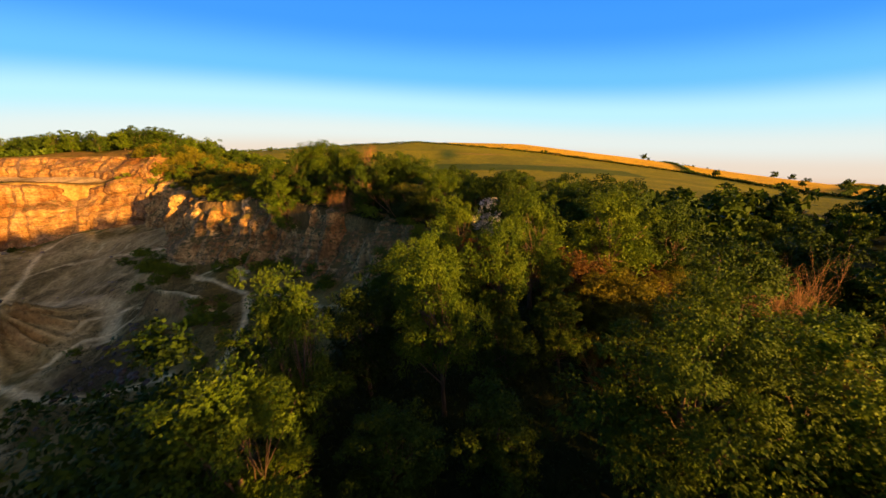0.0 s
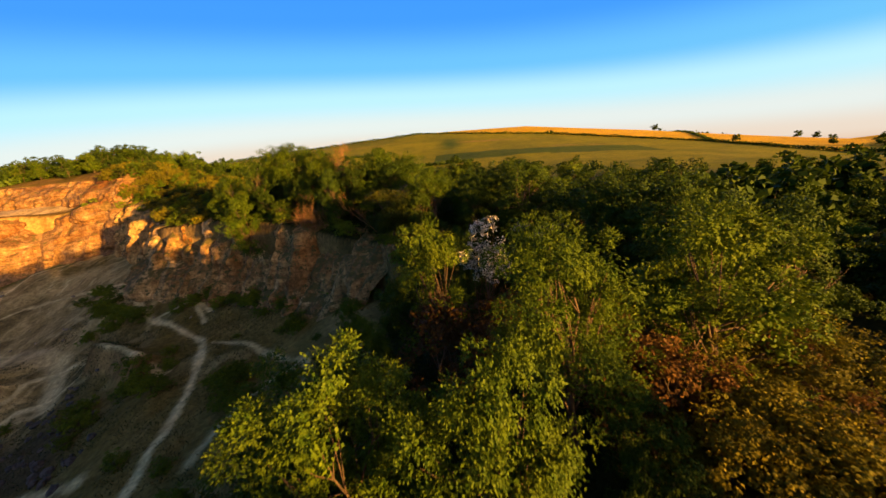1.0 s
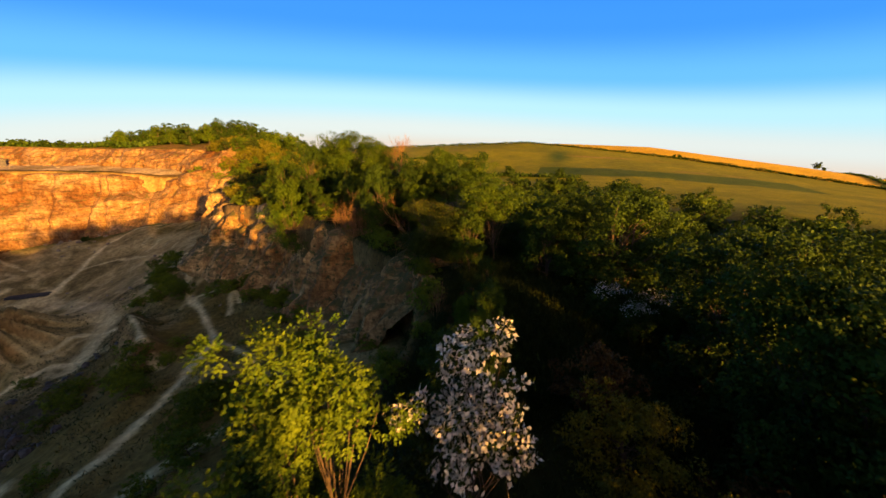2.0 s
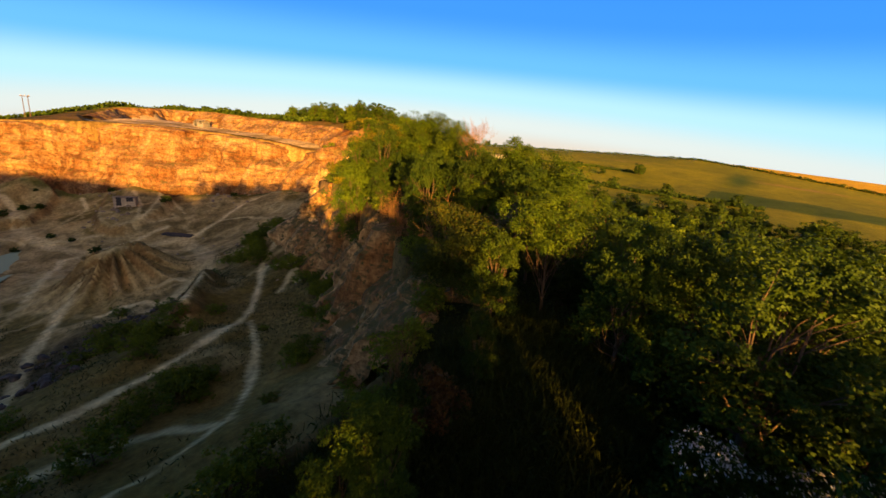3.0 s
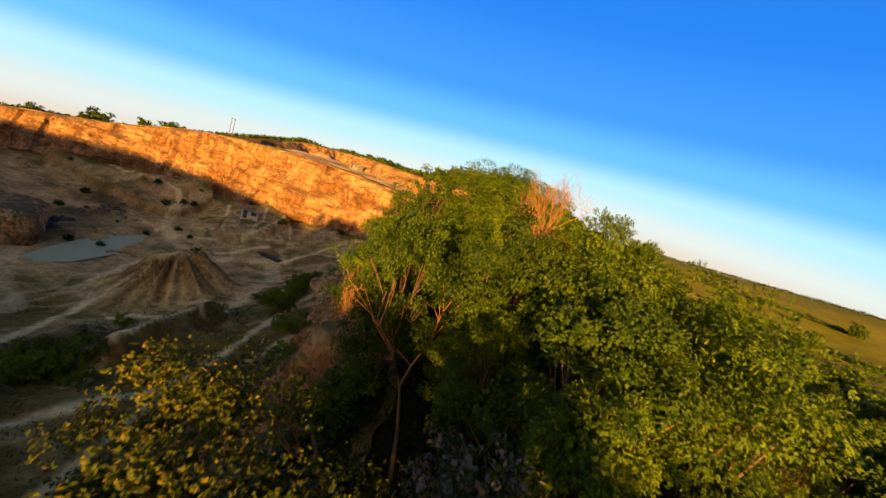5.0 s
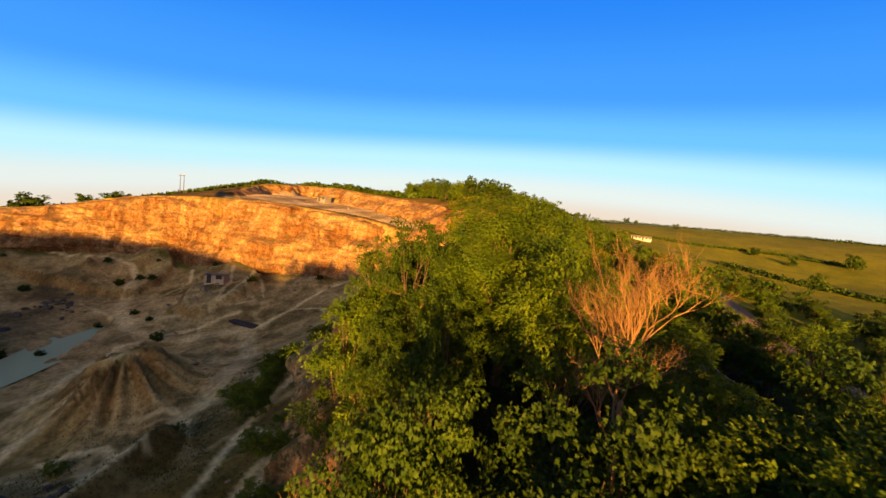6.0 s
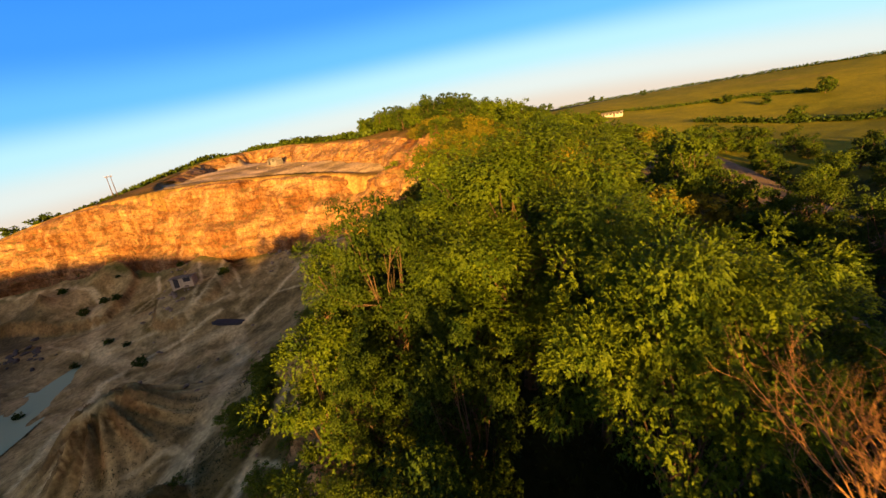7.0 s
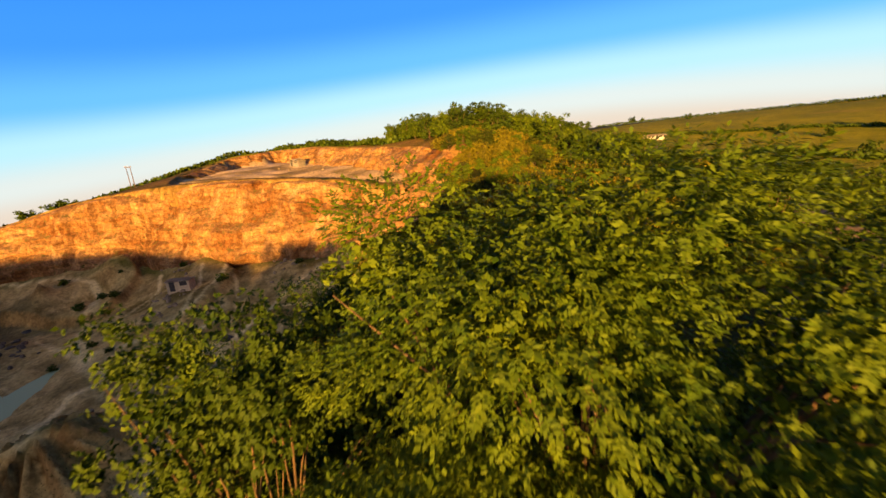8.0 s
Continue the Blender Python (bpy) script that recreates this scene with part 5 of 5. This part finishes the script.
for i, (x, y) in enumerate(rail_line):
    z = float(height(x, y))
    child("post", post, fence, m=pose(x, y, z))
    if i + 1 < len(rail_line):
        x2, y2 = rail_line[i + 1]
        z2 = float(height(x2, y2))
        for lift in (0.5, 0.88):
            v, f = tube_data([[((x, y, z + lift), 0.05), ((x2, y2, z2 + lift), 0.05)]], 6)
            child("rail", mesh_of("rail", v, f, TIMBER), fence)


# ---- quarry floor things ----
def rock_mesh(seed):
    rng = np.random.default_rng(seed)
    bm = bmesh.new()
    bmesh.ops.create_icosphere(bm, subdivisions=2, radius=0.5)
    k = rng.uniform(0.6, 1.3, 3)
    for vert in bm.verts:
        p = vert.co
        s = 1 + 0.35 * noise.noise(p * 2.3 + Vector((seed * 3.1, 0, 0))) + 0.2 * noise.noise(p * 5.1 + Vector((0, seed, 0)))
        vert.co = Vector((p.x * k[0], p.y * k[1], p.z * k[2] * 0.75)) * s
    return bm_mesh("rock", bm, RUBBLE)


rocks = [rock_mesh(k) for k in range(4)]
PALE_ROCK = plain("pale_boulder", (0.15, 0.115, 0.075), (0.28, 0.22, 0.15), 1.8, relief=0.8, depth=0.08)
pale = []
for k in range(3):
    me2 = rocks[k].copy()
    me2.materials[0] = PALE_ROCK
    pale.append(me2)
ZONES = [(-43, 41, 5, 6, 60, 0.9, rocks, "dark jagged boulder in a rubble bank"), (-37, 37, 4, 3, 30, 0.8, rocks, "dark jagged boulder in a rubble bank"), (-47, 48, 3, 4, 25, 0.7, rocks, "dark jagged boulder in a rubble bank"),
         (-104, 26, 8, 5, 60, 1.5, rocks, "dark boulder heaped on the quarry floor"), (-118, 33, 7, 5, 40, 1.3, rocks, "dark boulder heaped on the quarry floor"), (-104, 58, 7, 5, 35, 0.9, pale, "pale boulder on the quarry floor"),
         (-75, 60, 16, 9, 40, 0.5, pale, "pale boulder on the quarry floor"), (-125, 62, 12, 4, 45, 0.7, pale, "pale boulder fallen below the rock face"), (-100, 80, 9, 4, 35, 0.9, pale, "pale boulder fallen below the rock face"), (-150, 100, 30, 5, 30, 0.7, pale, "pale boulder on the worked bench"), (-28, 62, 9, 2.5, 25, 0.6, pale, "pale boulder fallen below the rock face")]
for cx, cy, sx, sy, n, size, kinds, words in ZONES:
    for _ in range(int(n * 0.66)):
        x, y = rnd.gauss(cx, sx * 0.6), rnd.gauss(cy, sy * 0.6)
        s = size * rnd.uniform(0.35, 1.3)
        ob = new("boulder", rnd.choice(kinds))
        ob.matrix_basis = pose(x, y, float(height(x, y)) + s * 0.12, rnd.uniform(-25, 25), rnd.uniform(-25, 25), rnd.uniform(0, 360)) @ Matrix.Scale(s, 4)
        tagged(ob, words, "boulder", "boulders in the quarry")

# milky pond
bm = bmesh.new()
ring = []
for i in range(96):
    a = 2 * math.pi * i / 96
    px = -92.5 + 17 * math.cos(a)
    py = 38.3 + 4.2 * math.sin(a) - 0.36 * (px + 92.5)
    ring.append(bm.verts.new((px, py, -2.80)))
bm.faces.new(ring)
tagged(new("pond", bm_mesh("pond", bm, WATER)), "shallow milky turquoise pond on the quarry floor", "water", kind="structure")


def lump(name, x, y, sx, sy, sz, turn, seed, mat, label, category, rough=0.18):
    """A weathered block of ground or rock."""
    bm = bmesh.new()
    bmesh.ops.create_cube(bm, size=2.0)
    bmesh.ops.subdivide_edges(bm, edges=bm.edges[:], cuts=14, use_grid_fill=True)
    for vert in bm.verts:
        p = vert.co.copy()
        r = (abs(p.x) ** 5 + abs(p.y) ** 5 + abs(p.z) ** 5) ** 0.2
        p = p / r
        k = 1 + rough * noise.fractal(p * 1.7 + Vector((seed, 0, 0)), 1.0, 2.1, 5)
        vert.co = Vector((p.x * sx * k, p.y * sy * k, p.z * sz * (1 + 0.3 * (k - 1))))
    ob = new(name, bm_mesh(name, bm, mat))
    ob.matrix_basis = pose(x, y, float(height(x, y)), 0, 0, turn)
    return tagged(ob, label, category)


lump("rock_outcrop", -93, 24, 9, 5, 5.2, 12, 3, EARTH_ROCK, "squared brown rock outcrop standing on the quarry floor", "rock")
lump("rock_outcrop", -5.9, 50.5, 0.8, 1.7, 2.4, 25, 8, EARTH_ROCK, "bare brown earth scarp at the quarry edge", "rock", 0.35).location.z = 12.4
# slab in the dark opening colour, added for a dark strip of unknown kind
lump("stone_slab", -88.6, 65.4, 3.2, 0.8, 0.35, 35, 14, DARK, "low dark slab put where a dark strip crosses the quarry floor", "slab", 0.1)


def shed(name, x, y, turn, length, depth, tall, wall_mat, label, rise=0.5, doors=2, lift=0.0):
    base = new(name)
    base.matrix_basis = pose(x, y, float(height(x, y)) + lift, 0, 0, turn)
    part("wall", box((length, depth, tall + 0.6), (0, 0, tall / 2 - 0.3), 0, 0.03), wall_mat, base)
    bm = bmesh.new()
    o = 0.25
    pts = [(-length / 2 - o, -depth / 2 - o, tall), (length / 2 + o, -depth / 2 - o, tall), (length / 2 + o, depth / 2 + o, tall), (-length / 2 - o, depth / 2 + o, tall), (-length / 2 - o, 0, tall + rise), (length / 2 + o, 0, tall + rise)]
    vs = [bm.verts.new(p) for p in pts]
    for q in ((0, 1, 5, 4), (2, 3, 4, 5), (0, 4, 3), (1, 2, 5), (3, 2, 1, 0)):
        bm.faces.new([vs[i] for i in q])
    bmesh.ops.solidify(bm, geom=bm.faces[:], thickness=0.08)
    part("roof", bm, ROOFING, base)
    for k in range(doors):
        xk = -length / 2 + length * (k + 0.5) / doors
        if k % 3 == 0:
            d = part("door", box((0.95, 0.06, 2.0), (xk, -depth / 2 - 0.02, 1.0), 0, 0.01), DARK, base)
        else:
            w = part("window", box((1.3, 0.06, 1.0), (xk, -depth / 2 - 0.02, 1.5), 0, 0.01), DARK, base)
            part("frame", box((1.45, 0.05, 0.08), (xk, -depth / 2 - 0.05, 2.04), 0, 0.01), WHITEWASH, w)
    return tagged(base, label, "building")


shed("farm_building", -142, 285, 30, 11, 5, 1.7, WHITEWASH, "long low whitewashed farm building with a grey roof", 1.0, 6)
shed("quarry_hut", -109, 61.8, 62, 4.2, 2.3, 1.9, CONCRETE, "small pale concrete hut on the quarry floor", 0.15, 2)
shed("quarry_shed", -166, 101, 20, 5, 3, 1.5, SHEETING, "weathered sheet-metal shed on the upper bench", 1.0, 2)
shed("site_cabin", -113, 92.5, 30, 4, 2.2, 1.6, CONCRETE, "low site cabin near the edge of the bench", 0.2, 2)
shed("site_cabin", -120, 88.5, 30, 3, 2.0, 1.2, CONCRETE, "low site cabin near the edge of the bench", 0.2, 2)

# electricity poles on the rim
pole = tagged(new("electricity_pole"), "twin wooden electricity pole with a crossarm on the rim", "pole")
pole.matrix_basis = pose(-166, 54, float(height(-166, 54)), 0, 0, 40)
for off in (-0.8, 0.8):
    v, f = tube_data([[((off, 0, -0.6), 0.12), ((off, 0, 6.2), 0.08)]], 8)
    child("post", mesh_of("post", v, f, BARK, True), pole)
part("crossarm", box((2.8, 0.14, 0.16), (0, 0, 5.9), 0, 0.02), BARK, pole)
for off in (-1.2, 0, 1.2):
    v, f = tube_data([[((off, 0, 5.95), 0.05), ((off, 0, 6.25), 0.06)]], 6)
    child("insulator", mesh_of("insulator", v, f, CONCRETE), pole)
